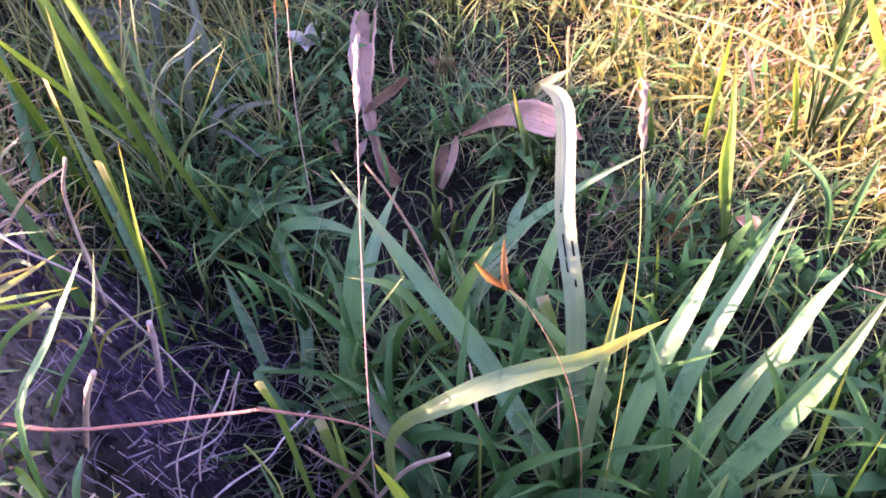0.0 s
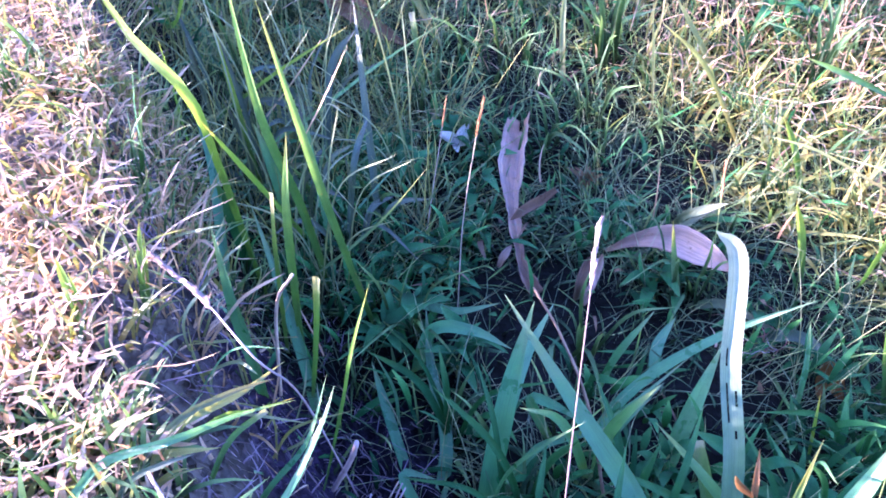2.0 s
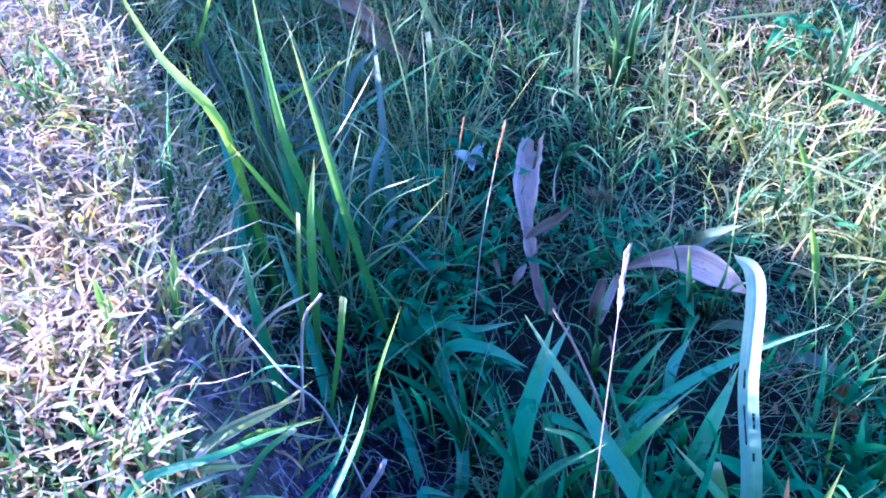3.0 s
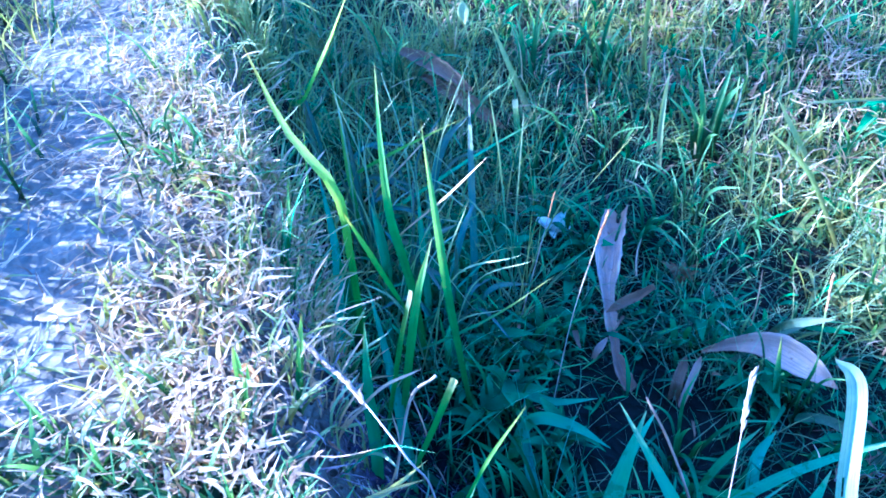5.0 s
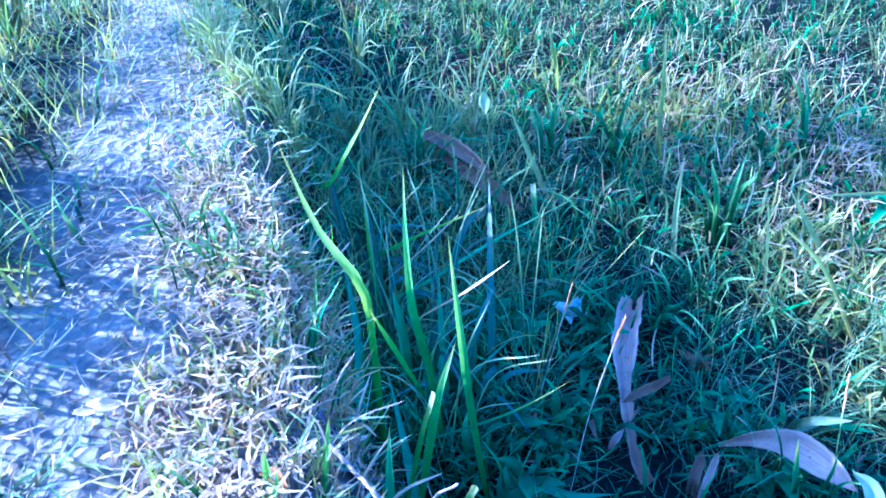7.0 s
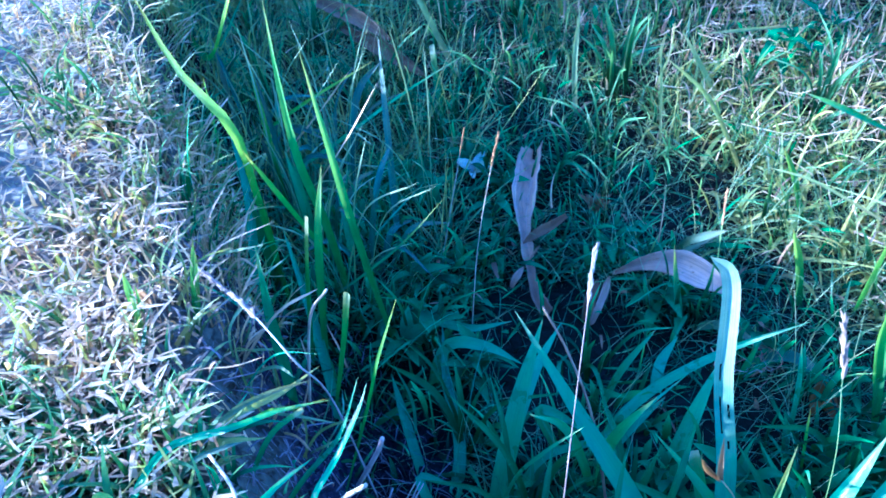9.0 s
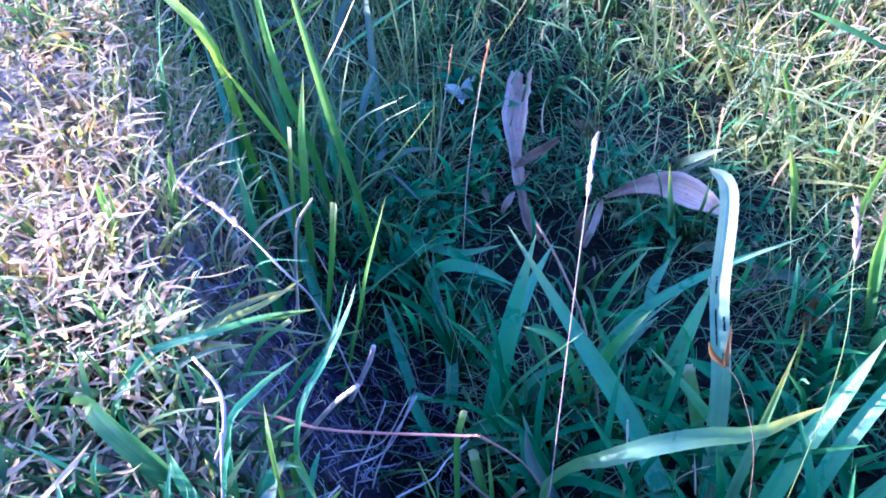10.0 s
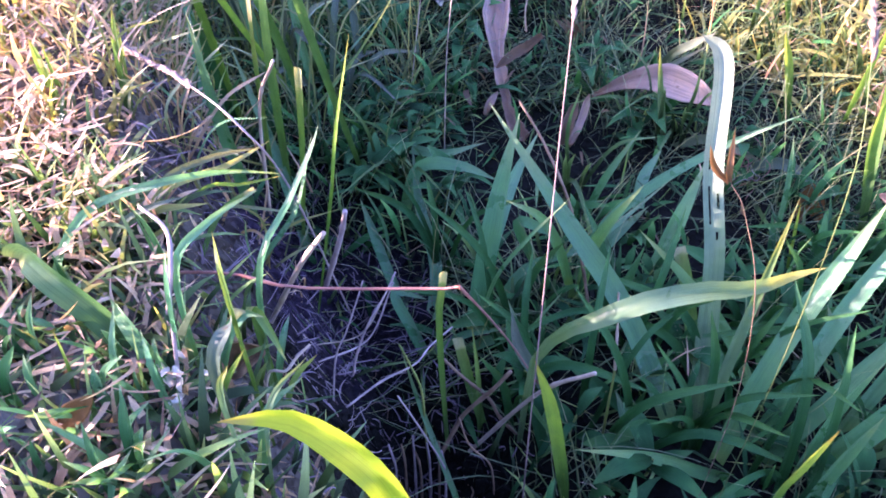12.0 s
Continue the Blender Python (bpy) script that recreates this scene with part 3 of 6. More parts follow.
broad(c, 0.0072, (-0.016, 0.146, -0.055), (-0.022, 0.163, -0.040), (-0.034, 0.181, -0.023), (-0.045, 0.199, -0.005))
yellow(c, 0.0057, (-0.010, 0.114, -0.055), (-0.015, 0.114, -0.016), (-0.023, 0.113, 0.034), (-0.031, 0.112, 0.065))
under(c, 0.0062, (-0.020, 0.139, -0.055), (-0.027, 0.155, -0.040), (-0.039, 0.175, -0.021), (-0.046, 0.192, -0.005))
under(c, 0.0072, (0.036, 0.156, -0.055), (0.021, 0.165, -0.046), (-0.000, 0.175, -0.035), (-0.019, 0.184, -0.025))
c = clump("broad-bladed green grass clump in shaded meadow", (-0.005, 0.261, on_ground(-0.005, 0.261)), "grass clumps in the shade")
broad(c, 0.0068, (-0.005, 0.261, -0.055), (0.002, 0.277, -0.035), (0.028, 0.296, -0.010), (0.071, 0.313, 0.015), (0.116, 0.325, 0.034))
broad(c, 0.0097, (-0.003, 0.257, -0.055), (0.006, 0.273, -0.040), (0.036, 0.298, -0.020))
broad(c, 0.0103, (0.032, 0.246, -0.055), (0.048, 0.274, -0.020), (0.063, 0.300, 0.015))
broad(c, 0.0080, (0.036, 0.323, -0.055), (0.038, 0.345, -0.037), (0.050, 0.364, -0.025))
thin(c, 0.0048, (-0.003, 0.310, -0.055), (0.007, 0.311, -0.014), (0.024, 0.310, 0.028))
c = clump("broad-bladed green grass clump in shaded meadow", (0.057, 0.496, on_ground(0.057, 0.496)), "grass clumps in the shade")
dull(c, 0.0065, (0.057, 0.496, -0.050), (0.060, 0.461, -0.008), (0.071, 0.441, 0.015), (0.081, 0.423, 0.033))
dull(c, 0.0044, (0.013, 0.446, -0.035), (0.051, 0.458, -0.023), (0.092, 0.475, -0.003))
c = clump("broad-bladed green grass clump in shaded meadow", (-0.142, 0.343, on_ground(-0.142, 0.343)), "grass clumps in the shade")
broad(c, 0.0071, (-0.142, 0.343, -0.055), (-0.136, 0.361, -0.035), (-0.103, 0.356, -0.032), (-0.071, 0.356, -0.020))
broad(c, 0.0085, (-0.126, 0.309, -0.055), (-0.114, 0.321, -0.019), (-0.086, 0.320, -0.014), (-0.059, 0.308, -0.015))
c = clump("broad-bladed green grass clump in shaded meadow", (0.062, 0.410, on_ground(0.062, 0.410)), "grass clumps in the shade")
dull(c, 0.0070, (0.062, 0.410, -0.035), (0.090, 0.391, -0.033), (0.125, 0.362, -0.035))
dull(c, 0.0079, (0.101, 0.371, -0.025), (0.127, 0.360, -0.028), (0.153, 0.343, -0.035))
spear(c, 0.0055, (0.062, 0.413, -0.055), (0.047, 0.391, 0.001), (0.036, 0.372, 0.050))
c = clump("broad arching grass clump with sunlit pale tips", (-0.034, 0.146, on_ground(-0.034, 0.146)), "grass clumps near the lens")
tipped(c, 0.0073, (-0.034, 0.146, -0.055), (-0.031, 0.140, 0.020), (-0.022, 0.130, 0.057), (-0.010, 0.123, 0.077), (0.005, 0.125, 0.086), (0.024, 0.131, 0.087), (0.043, 0.138, 0.083), (0.063, 0.154, 0.075), (0.083, 0.173, 0.061))
broad(c, 0.0056, (0.026, 0.136, -0.055), (0.020, 0.154, -0.045), (0.013, 0.170, -0.035))
c = clump("broad arching grass clump with sunlit pale tips", (0.056, 0.155, on_ground(0.056, 0.155)), "grass clumps near the lens")
spear(c, 0.0055, (0.056, 0.155, -0.055), (0.057, 0.162, 0.008), (0.059, 0.167, 0.056), (0.061, 0.172, 0.097))
broad(c, 0.0100, (0.062, 0.143, -0.055), (0.075, 0.165, -0.020), (0.091, 0.186, 0.015), (0.106, 0.202, 0.040), (0.118, 0.215, 0.062))
broad(c, 0.0095, (0.082, 0.158, -0.055), (0.095, 0.171, -0.034), (0.115, 0.197, 0.008), (0.136, 0.218, 0.041), (0.157, 0.239, 0.075))
broad(c, 0.0092, (0.083, 0.149, -0.055), (0.092, 0.152, -0.044), (0.123, 0.172, 0.007), (0.146, 0.186, 0.045))
broad(c, 0.0130, (0.103, 0.143, -0.055), (0.113, 0.145, -0.036), (0.143, 0.156, 0.035), (0.159, 0.166, 0.085))
broad(c, 0.0083, (0.119, 0.160, -0.055), (0.145, 0.186, -0.010), (0.163, 0.205, 0.022), (0.181, 0.217, 0.045))
broad(c, 0.0067, (0.072, 0.138, -0.055), (0.055, 0.133, -0.043), (0.024, 0.125, -0.018), (-0.011, 0.112, 0.005))
yellow(c, 0.0030, (0.070, 0.100, -0.035), (0.054, 0.085, 0.033), (0.047, 0.074, 0.077), (0.041, 0.064, 0.115))
broad(c, 0.0055, (0.098, 0.139, -0.055), (0.098, 0.141, 0.004), (0.102, 0.141, 0.045))
broad(c, 0.0059, (0.094, 0.119, -0.055), (0.093, 0.117, 0.003), (0.094, 0.116, 0.045))
under(c, 0.0082, (0.053, 0.158, -0.055), (0.022, 0.138, -0.015), (0.008, 0.133, -0.025))
c = clump("broad arching grass clump with sunlit pale tips", (0.107, 0.246, on_ground(0.107, 0.246)), "grass clumps near the lens")
thin(c, 0.0021, (0.107, 0.246, -0.055), (0.100, 0.232, 0.005), (0.064, 0.158, 0.091))
broad(c, 0.0069, (0.140, 0.192, -0.055), (0.130, 0.207, -0.035), (0.121, 0.222, -0.015))
c = clump("broad arching grass clump with sunlit pale tips", (0.166, 0.148, on_ground(0.166, 0.148)), "grass clumps near the lens")
yellow(c, 0.0027, (0.166, 0.148, -0.055), (0.159, 0.155, -0.009), (0.156, 0.162, 0.045))
yellow(c, 0.0030, (0.178, 0.139, -0.055), (0.169, 0.137, -0.022), (0.157, 0.132, 0.045))
c = clump("tall yellow-green grass clump at the bank's foot", (-0.250, 0.359, on_ground(-0.250, 0.359)), "tall grass clumps")
yellow(c, 0.0060, (-0.250, 0.359, -0.045), (-0.244, 0.340, 0.024), (-0.237, 0.320, 0.098), (-0.234, 0.304, 0.153), (-0.271, 0.322, 0.180), (-0.311, 0.352, 0.222))
yellow(c, 0.0055, (-0.224, 0.414, -0.055), (-0.238, 0.425, -0.035), (-0.231, 0.343, 0.080), (-0.228, 0.299, 0.142))
upright(c, 0.0069, (-0.211, 0.389, -0.055), (-0.217, 0.377, 0.035), (-0.226, 0.366, 0.099), (-0.227, 0.359, 0.158), (-0.225, 0.354, 0.214))
spear(c, 0.0022, (-0.237, 0.396, -0.055), (-0.189, 0.357, 0.006), (-0.141, 0.317, 0.071), (-0.103, 0.284, 0.131))
cut(c, 0.0038, (-0.216, 0.308, -0.044), (-0.199, 0.285, 0.023), (-0.183, 0.264, 0.087), (-0.170, 0.248, 0.133))
upright(c, 0.0059, (-0.208, 0.314, -0.054), (-0.188, 0.286, 0.047), (-0.174, 0.269, 0.115), (-0.161, 0.257, 0.161))
broad(c, 0.0066, (-0.223, 0.428, -0.055), (-0.225, 0.436, -0.013), (-0.231, 0.444, 0.036), (-0.236, 0.453, 0.085))
broad(c, 0.0048, (-0.234, 0.310, -0.012), (-0.221, 0.262, 0.039), (-0.207, 0.219, 0.097), (-0.198, 0.186, 0.136))
thin(c, 0.0014, (-0.273, 0.304, 0.102), (-0.245, 0.271, 0.151), (-0.212, 0.238, 0.201))
straw(c, 0.0015, (-0.281, 0.308, 0.114), (-0.312, 0.380, 0.100), (-0.372, 0.526, 0.072))
thin(c, 0.0029, (-0.236, 0.411, -0.055), (-0.235, 0.443, -0.017), (-0.236, 0.471, 0.017))
broad(c, 0.0073, (-0.240, 0.296, 0.030), (-0.253, 0.327, 0.048), (-0.273, 0.369, 0.072), (-0.308, 0.421, 0.102))
under(c, 0.0117, (-0.259, 0.358, -0.029), (-0.256, 0.354, 0.006), (-0.256, 0.349, 0.044), (-0.257, 0.343, 0.078))
thin(c, 0.0021, (-0.238, 0.426, -0.055), (-0.205, 0.466, -0.023), (-0.166, 0.510, 0.011))
yellow(c, 0.0032, (-0.262, 0.281, 0.111), (-0.260, 0.290, 0.134), (-0.281, 0.333, 0.145))
c = clump("tall yellow-green grass clump at the bank's foot", (-0.161, 0.345, on_ground(-0.161, 0.345)), "tall grass clumps")
upright(c, 0.0053, (-0.161, 0.345, -0.055), (-0.166, 0.306, 0.079), (-0.167, 0.286, 0.148), (-0.168, 0.267, 0.216))
cut(c, 0.0035, (-0.190, 0.279, -0.051), (-0.154, 0.232, 0.059), (-0.135, 0.204, 0.123))
c = clump("tall yellow-green grass clump at the bank's foot", (-0.337, 0.500, on_ground(-0.337, 0.500)), "tall grass clumps")
thin(c, 0.0037, (-0.337, 0.500, -0.050), (-0.333, 0.526, -0.018), (-0.291, 0.549, 0.003), (-0.215, 0.597, 0.051), (-0.145, 0.637, 0.088))
straw(c, 0.0019, (-0.303, 0.509, -0.049), (-0.274, 0.494, -0.001), (-0.194, 0.382, 0.111), (-0.147, 0.316, 0.180))
yellow(c, 0.0035, (-0.338, 0.458, -0.006), (-0.324, 0.427, 0.049), (-0.301, 0.393, 0.119), (-0.289, 0.374, 0.157))
yellow(c, 0.0057, (-0.310, 0.500, -0.050), (-0.320, 0.510, 0.009), (-0.329, 0.519, 0.063), (-0.337, 0.528, 0.113))
yellow(c, 0.0035, (-0.367, 0.501, 0.015), (-0.350, 0.540, 0.024), (-0.289, 0.536, 0.067), (-0.216, 0.529, 0.113))
straw(c, 0.0019, (-0.361, 0.559, -0.044), (-0.342, 0.562, -0.014), (-0.287, 0.545, 0.047), (-0.240, 0.531, 0.103))
thin(c, 0.0031, (-0.343, 0.578, -0.042), (-0.350, 0.586, 0.002), (-0.348, 0.599, 0.060))
c = clump("tall yellow-green grass clump at the bank's foot", (-0.250, 0.522, on_ground(-0.250, 0.522)), "tall grass clumps")
dull(c, 0.0081, (-0.250, 0.522, -0.048), (-0.256, 0.549, 0.015), (-0.250, 0.574, 0.064), (-0.229, 0.590, 0.089))
broad(c, 0.0096, (-0.267, 0.449, -0.055), (-0.266, 0.448, -0.013), (-0.269, 0.445, 0.032), (-0.274, 0.442, 0.065))
dull(c, 0.0068, (-0.186, 0.457, -0.054), (-0.198, 0.493, 0.001), (-0.211, 0.531, 0.061), (-0.224, 0.570, 0.122))
c = clump("tall yellow-green grass clump at the bank's foot", (-0.157, 0.207, on_ground(-0.157, 0.207)), "tall grass clumps")
yellow(c, 0.0017, (-0.157, 0.207, -0.025), (-0.124, 0.182, 0.070), (-0.1115, 0.171, 0.116), (-0.096, 0.158, 0.164))
thin(c, 0.0008, (-0.178, 0.164, 0.117), (-0.152, 0.158, 0.125), (-0.128, 0.155, 0.133))
thin(c, 0.0022, (-0.127, 0.267, -0.055), (-0.130, 0.276, -0.031), (-0.143, 0.283, -0.005))
broad(c, 0.0071, (-0.182, 0.214, 0.023), (-0.180, 0.211, 0.058), (-0.179, 0.207, 0.101), (-0.176, 0.204, 0.147))
broad(c, 0.0075, (-0.180, 0.263, -0.049), (-0.192, 0.284, -0.027), (-0.215, 0.318, 0.009), (-0.243, 0.355, 0.049))
broad(c, 0.0021, (-0.143, 0.125, 0.077), (-0.132, 0.129, 0.089), (-0.118, 0.136, 0.108), (-0.110, 0.145, 0.134))
c = clump("tall yellow-green grass clump at the bank's foot", (-0.504, 0.723, on_ground(-0.504, 0.723)), "tall grass clumps")
thin(c, 0.0035, (-0.504, 0.723, -0.005), (-0.459, 0.698, 0.062), (-0.398, 0.670, 0.135))
dull(c, 0.0071, (-0.496, 0.722, -0.012), (-0.476, 0.711, 0.070), (-0.464, 0.699, 0.142))
dull(c, 0.0071, (-0.514, 0.760, -0.005), (-0.494, 0.723, 0.093), (-0.470, 0.693, 0.180))
yellow(c, 0.0071, (-0.457, 0.625, 0.018), (-0.405, 0.576, 0.090), (-0.348, 0.530, 0.156), (-0.292, 0.479, 0.229))
c = clump("short cropped grass tuft among straw on the bank", (-0.119, 0.049, on_ground(-0.119, 0.049)), "grass tufts on the bank")
blade_part(c, 0.0078, ((-0.122, 0.056, 0.100), (-0.134, 0.061, 0.120), (-0.146, 0.065, 0.133), (-0.157, 0.069, 0.139), (-0.167, 0.074, 0.142), (-0.172, 0.075, 0.138)), M_UPRIGHT, blunt, fold=0.7, n=20)
blade_part(c, 0.0048, ((-0.118, 0.053, 0.105), (-0.126, 0.056, 0.124), (-0.137, 0.064, 0.132), (-0.143, 0.070, 0.134)), M_BROAD, taper(0.7, 0.3, 0.6), fold=0.6)
cut(c, 0.0060, (-0.129, 0.063, 0.116), (-0.146, 0.079, 0.113), (-0.165, 0.093, 0.109))
broad(c, 0.0035, (-0.119, 0.060, 0.110), (-0.114, 0.069, 0.121), (-0.110, 0.074, 0.126), (-0.104, 0.074, 0.126))
thin(c, 0.0016, (-0.128, 0.064, 0.116), (-0.112, 0.054, 0.154), (-0.101, 0.047, 0.179))
brow_grass(c, 0.0026, (-0.167, 0.103, 0.128), (-0.157, 0.122, 0.124), (-0.144, 0.144, 0.119), (-0.135, 0.164, 0.116))
thin(c, 0.0014, (-0.149, 0.098, 0.114), (-0.143, 0.092, 0.134), (-0.139, 0.087, 0.152))
yellow(c, 0.0014, (-0.147, 0.048, 0.118), (-0.143, 0.049, 0.133), (-0.140, 0.049, 0.148))
yellow(c, 0.0015, (-0.115, 0.053, 0.111), (-0.108, 0.055, 0.123), (-0.101, 0.057, 0.135))
lime(c, 0.0070, (-0.056, 0.058, -0.020), (-0.054, 0.027, 0.096), (-0.059, 0.025, 0.137), (-0.068, 0.029, 0.145), (-0.079, 0.031, 0.151), (-0.091, 0.028, 0.153))
broad(c, 0.0032, (-0.102, 0.036, 0.110), (-0.103, 0.030, 0.134), (-0.105, 0.021, 0.148))
broad(c, 0.0023, (-0.137, 0.105, 0.090), (-0.129, 0.098, 0.112), (-0.124, 0.092, 0.131))
broad(c, 0.0028, (-0.149, 0.101, 0.112), (-0.143, 0.094, 0.135), (-0.140, 0.087, 0.152))
yellow(c, 0.0020, (-0.110, 0.070, 0.086), (-0.107, 0.081, 0.084), (-0.103, 0.094, 0.082))
broad(c, 0.0024, (-0.116, 0.080, 0.083), (-0.113, 0.092, 0.089), (-0.112, 0.100, 0.094))
c = clump("short cropped grass tuft among straw on the bank", (-0.214, 0.161, on_ground(-0.214, 0.161)), "grass tufts on the bank")
cut(c, 0.0023, (-0.214, 0.161, 0.124), (-0.210, 0.158, 0.136), (-0.204, 0.153, 0.153))
yellow(c, 0.0021, (-0.200, 0.179, 0.116), (-0.202, 0.190, 0.129), (-0.206, 0.202, 0.142))
yellow(c, 0.0026, (-0.215, 0.166, 0.125), (-0.211, 0.163, 0.139), (-0.207, 0.160, 0.155))
yellow(c, 0.0020, (-0.204, 0.185, 0.116), (-0.200, 0.184, 0.130), (-0.197, 0.183, 0.147))
yellow(c, 0.0014, (-0.164, 0.118, 0.121), (-0.149, 0.135, 0.116), (-0.140, 0.144, 0.111), (-0.129, 0.155, 0.107))
thin(c, 0.0014, (-0.155, 0.158, 0.052), (-0.137, 0.130, 0.095), (-0.123, 0.111, 0.125))
yellow(c, 0.0028, (-0.198, 0.173, 0.117), (-0.201, 0.187, 0.134), (-0.204, 0.200, 0.150))
yellow(c, 0.0040, (-0.216, 0.164, 0.125), (-0.218, 0.167, 0.138), (-0.221, 0.171, 0.151))
brow_grass(c, 0.0025, (-0.189, 0.115, 0.119), (-0.171, 0.115, 0.132), (-0.147, 0.114, 0.148))
brow_grass(c, 0.0029, (-0.175, 0.106, 0.118), (-0.158, 0.113, 0.123), (-0.138, 0.119, 0.124))
cut(c, 0.0022, (-0.152, 0.118, 0.103), (-0.147, 0.135, 0.104), (-0.139, 0.150, 0.104))
brow_grass(c, 0.0028, (-0.188, 0.275, 0.010), (-0.189, 0.219, 0.064), (-0.185, 0.177, 0.104))
c = clump("thin upright grass blades in the far meadow", (0.136, 0.736, on_ground(0.136, 0.736)), "far grass clumps")
brow_grass(c, 0.0058, (0.136, 0.736, -0.010), (0.096, 0.737, 0.038), (0.066, 0.740, 0.081))
brow_grass(c, 0.0038, (0.179, 0.772, 0.078), (0.129, 0.742, 0.082), (0.087, 0.716, 0.085))
brow_grass(c, 0.0029, (0.056, 0.673, -0.024), (0.049, 0.691, 0.033), (0.042, 0.707, 0.083))
c = clump("thin upright grass blades in the far meadow", (-0.073, 0.940, on_ground(-0.073, 0.940)), "far grass clumps")
brow_grass(c, 0.0053, (-0.073, 0.940, 0.035), (-0.078, 0.905, 0.131), (-0.084, 0.872, 0.220))
brow_grass(c, 0.0058, (-0.238, 1.081, 0.066), (-0.230, 0.966, 0.152), (-0.230, 0.873, 0.220))
c = clump("thin upright grass blades in the far meadow", (-0.187, 0.783, on_ground(-0.187, 0.783)), "far grass clumps")
brow_grass(c, 0.0068, (-0.187, 0.783, 0.000), (-0.226, 0.790, 0.069), (-0.255, 0.796, 0.123))
cut(c, 0.0074, (-0.189, 0.682, -0.022), (-0.198, 0.701, 0.012), (-0.210, 0.729, 0.058))
brow_grass(c, 0.0062, (-0.039, 0.716, -0.015), (-0.045, 0.742, 0.044), (-0.044, 0.767, 0.097))
c = clump("sunlit yellow grass clump in the open meadow", (0.200, 0.449, on_ground(0.200, 0.449)), "sunlit grass clumps")
yellow(c, 0.0062, (0.200, 0.449, -0.055), (0.184, 0.415, -0.015), (0.169, 0.382, 0.045), (0.154, 0.351, 0.105))
yellow(c, 0.0062, (0.160, 0.451, -0.055), (0.147, 0.448, -0.010), (0.133, 0.445, 0.025))
yellow(c, 0.0048, (0.274, 0.445, -0.055), (0.257, 0.441, -0.010), (0.244, 0.437, 0.025))
straw(c, 0.0029, (0.251, 0.470, -0.033), (0.235, 0.478, -0.007), (0.222, 0.486, 0.018))
brow_grass(c, 0.0025, (0.214, 0.494, 0.009), (0.165, 0.518, 0.027), (0.127, 0.528, 0.033))
c = clump("sunlit yellow grass clump in the open meadow", (0.176, 0.314, on_ground(0.176, 0.314)), "sunlit grass clumps")
yellow(c, 0.0058, (0.176, 0.314, -0.055), (0.175, 0.331, -0.025), (0.175, 0.355, 0.017), (0.174, 0.382, 0.065))
broad(c, 0.0034, (0.123, 0.311, -0.055), (0.119, 0.314, -0.013), (0.112, 0.317, 0.025))
yellow(c, 0.0019, (0.122, 0.274, -0.055), (0.118, 0.277, -0.025), (0.114, 0.280, 0.005))
yellow(c, 0.0063, (0.185, 0.335, -0.055), (0.167, 0.334, 0.005), (0.160, 0.333, 0.045))
c = clump("sunlit yellow grass clump in the open meadow", (0.332, 0.444, on_ground(0.332, 0.444)), "sunlit grass clumps")
yellow(c, 0.0100, (0.332, 0.444, -0.005), (0.273, 0.403, 0.058), (0.234, 0.374, 0.105))
brow_grass(c, 0.0022, (0.283, 0.375, 0.025), (0.246, 0.410, 0.035), (0.199, 0.450, 0.046), (0.150, 0.481, 0.048))
c = clump("sunlit yellow grass clump in the open meadow", (0.183, 0.555, on_ground(0.183, 0.555)), "sunlit grass clumps")
yellow(c, 0.0057, (0.183, 0.555, -0.045), (0.163, 0.560, 0.005), (0.146, 0.562, 0.036))
brow_grass(c, 0.0046, (0.138, 0.630, -0.004), (0.087, 0.615, 0.053), (0.038, 0.598, 0.100))
upright(c, 0.0059, (0.263, 0.645, 0.019), (0.211, 0.632, 0.045), (0.169, 0.621, 0.064))


# ---- stems, twigs and dead leaves ----
seed_stem("tall pale dry stem with a slim bleached seed head", [(-0.031, 0.088, -0.055), (-0.031, 0.098, 0.020), (-0.030, 0.118, 0.085), (-0.029, 0.140, 0.130), (-0.028, 0.157, 0.160), (-0.027, 0.172, 0.184)], 0.0006, M_DULLSEED, (0.86, 60, 0.0034, M_SEED))
seed_stem("thin green stem with a reddish seed head", [(-0.104, 0.363, -0.055), (-0.096, 0.346, 0.049), (-0.087, 0.336, 0.113), (-0.081, 0.331, 0.147)], 0.0008, M_STEM, (0.74, 40, 0.0032, M_ORANGESEED))
seed_stem("thin pale stem with a small seed head", [(-0.149, 0.464, -0.054), (-0.137, 0.470, 0.016), (-0.127, 0.474, 0.080)], 0.0011, M_STEM, (0.8, 24, 0.003, M_ORANGESEED))
seed_stem("thin stem with an orange seed head by a bent pale blade", [(0.085, 0.424, -0.055), (0.085, 0.454, 0.007), (0.085, 0.468, 0.040)], 0.0013, M_GREENSTEM, (0.6, 40, 0.004, M_ORANGESEED))
seed_stem("green stem with a dark brown seed head", [(0.047, 0.100, -0.055), (0.046, 0.105, 0.060), (0.0435, 0.1124, 0.146), (0.0441, 0.1305, 0.1735), (0.0489, 0.1522, 0.179)], 0.00036, M_OLIVESTEM, (0.76, 64, 0.0042, M_BROWNSTEM))
seed_stem("dry grass stem with a fluffy bleached head over the hollow", [(-0.133, 0.200, -0.03), (-0.135, 0.171, 0.085), (-0.137, 0.149, 0.133), (-0.170, 0.176, 0.133), (-0.205, 0.200, 0.131)], 0.0010, M_LILACSTEM, (0.70, 78, 0.0062, M_DULLSEED))
seed_stem("fine green stem arching over the hollow", [(0.007, 0.146, -0.055), (0.007, 0.153, -0.015), (0.007, 0.158, 0.006), (0.003, 0.165, 0.045)], 0.0014, M_GREENSTEM, (0.6, 1, 0.006, M_STEM))
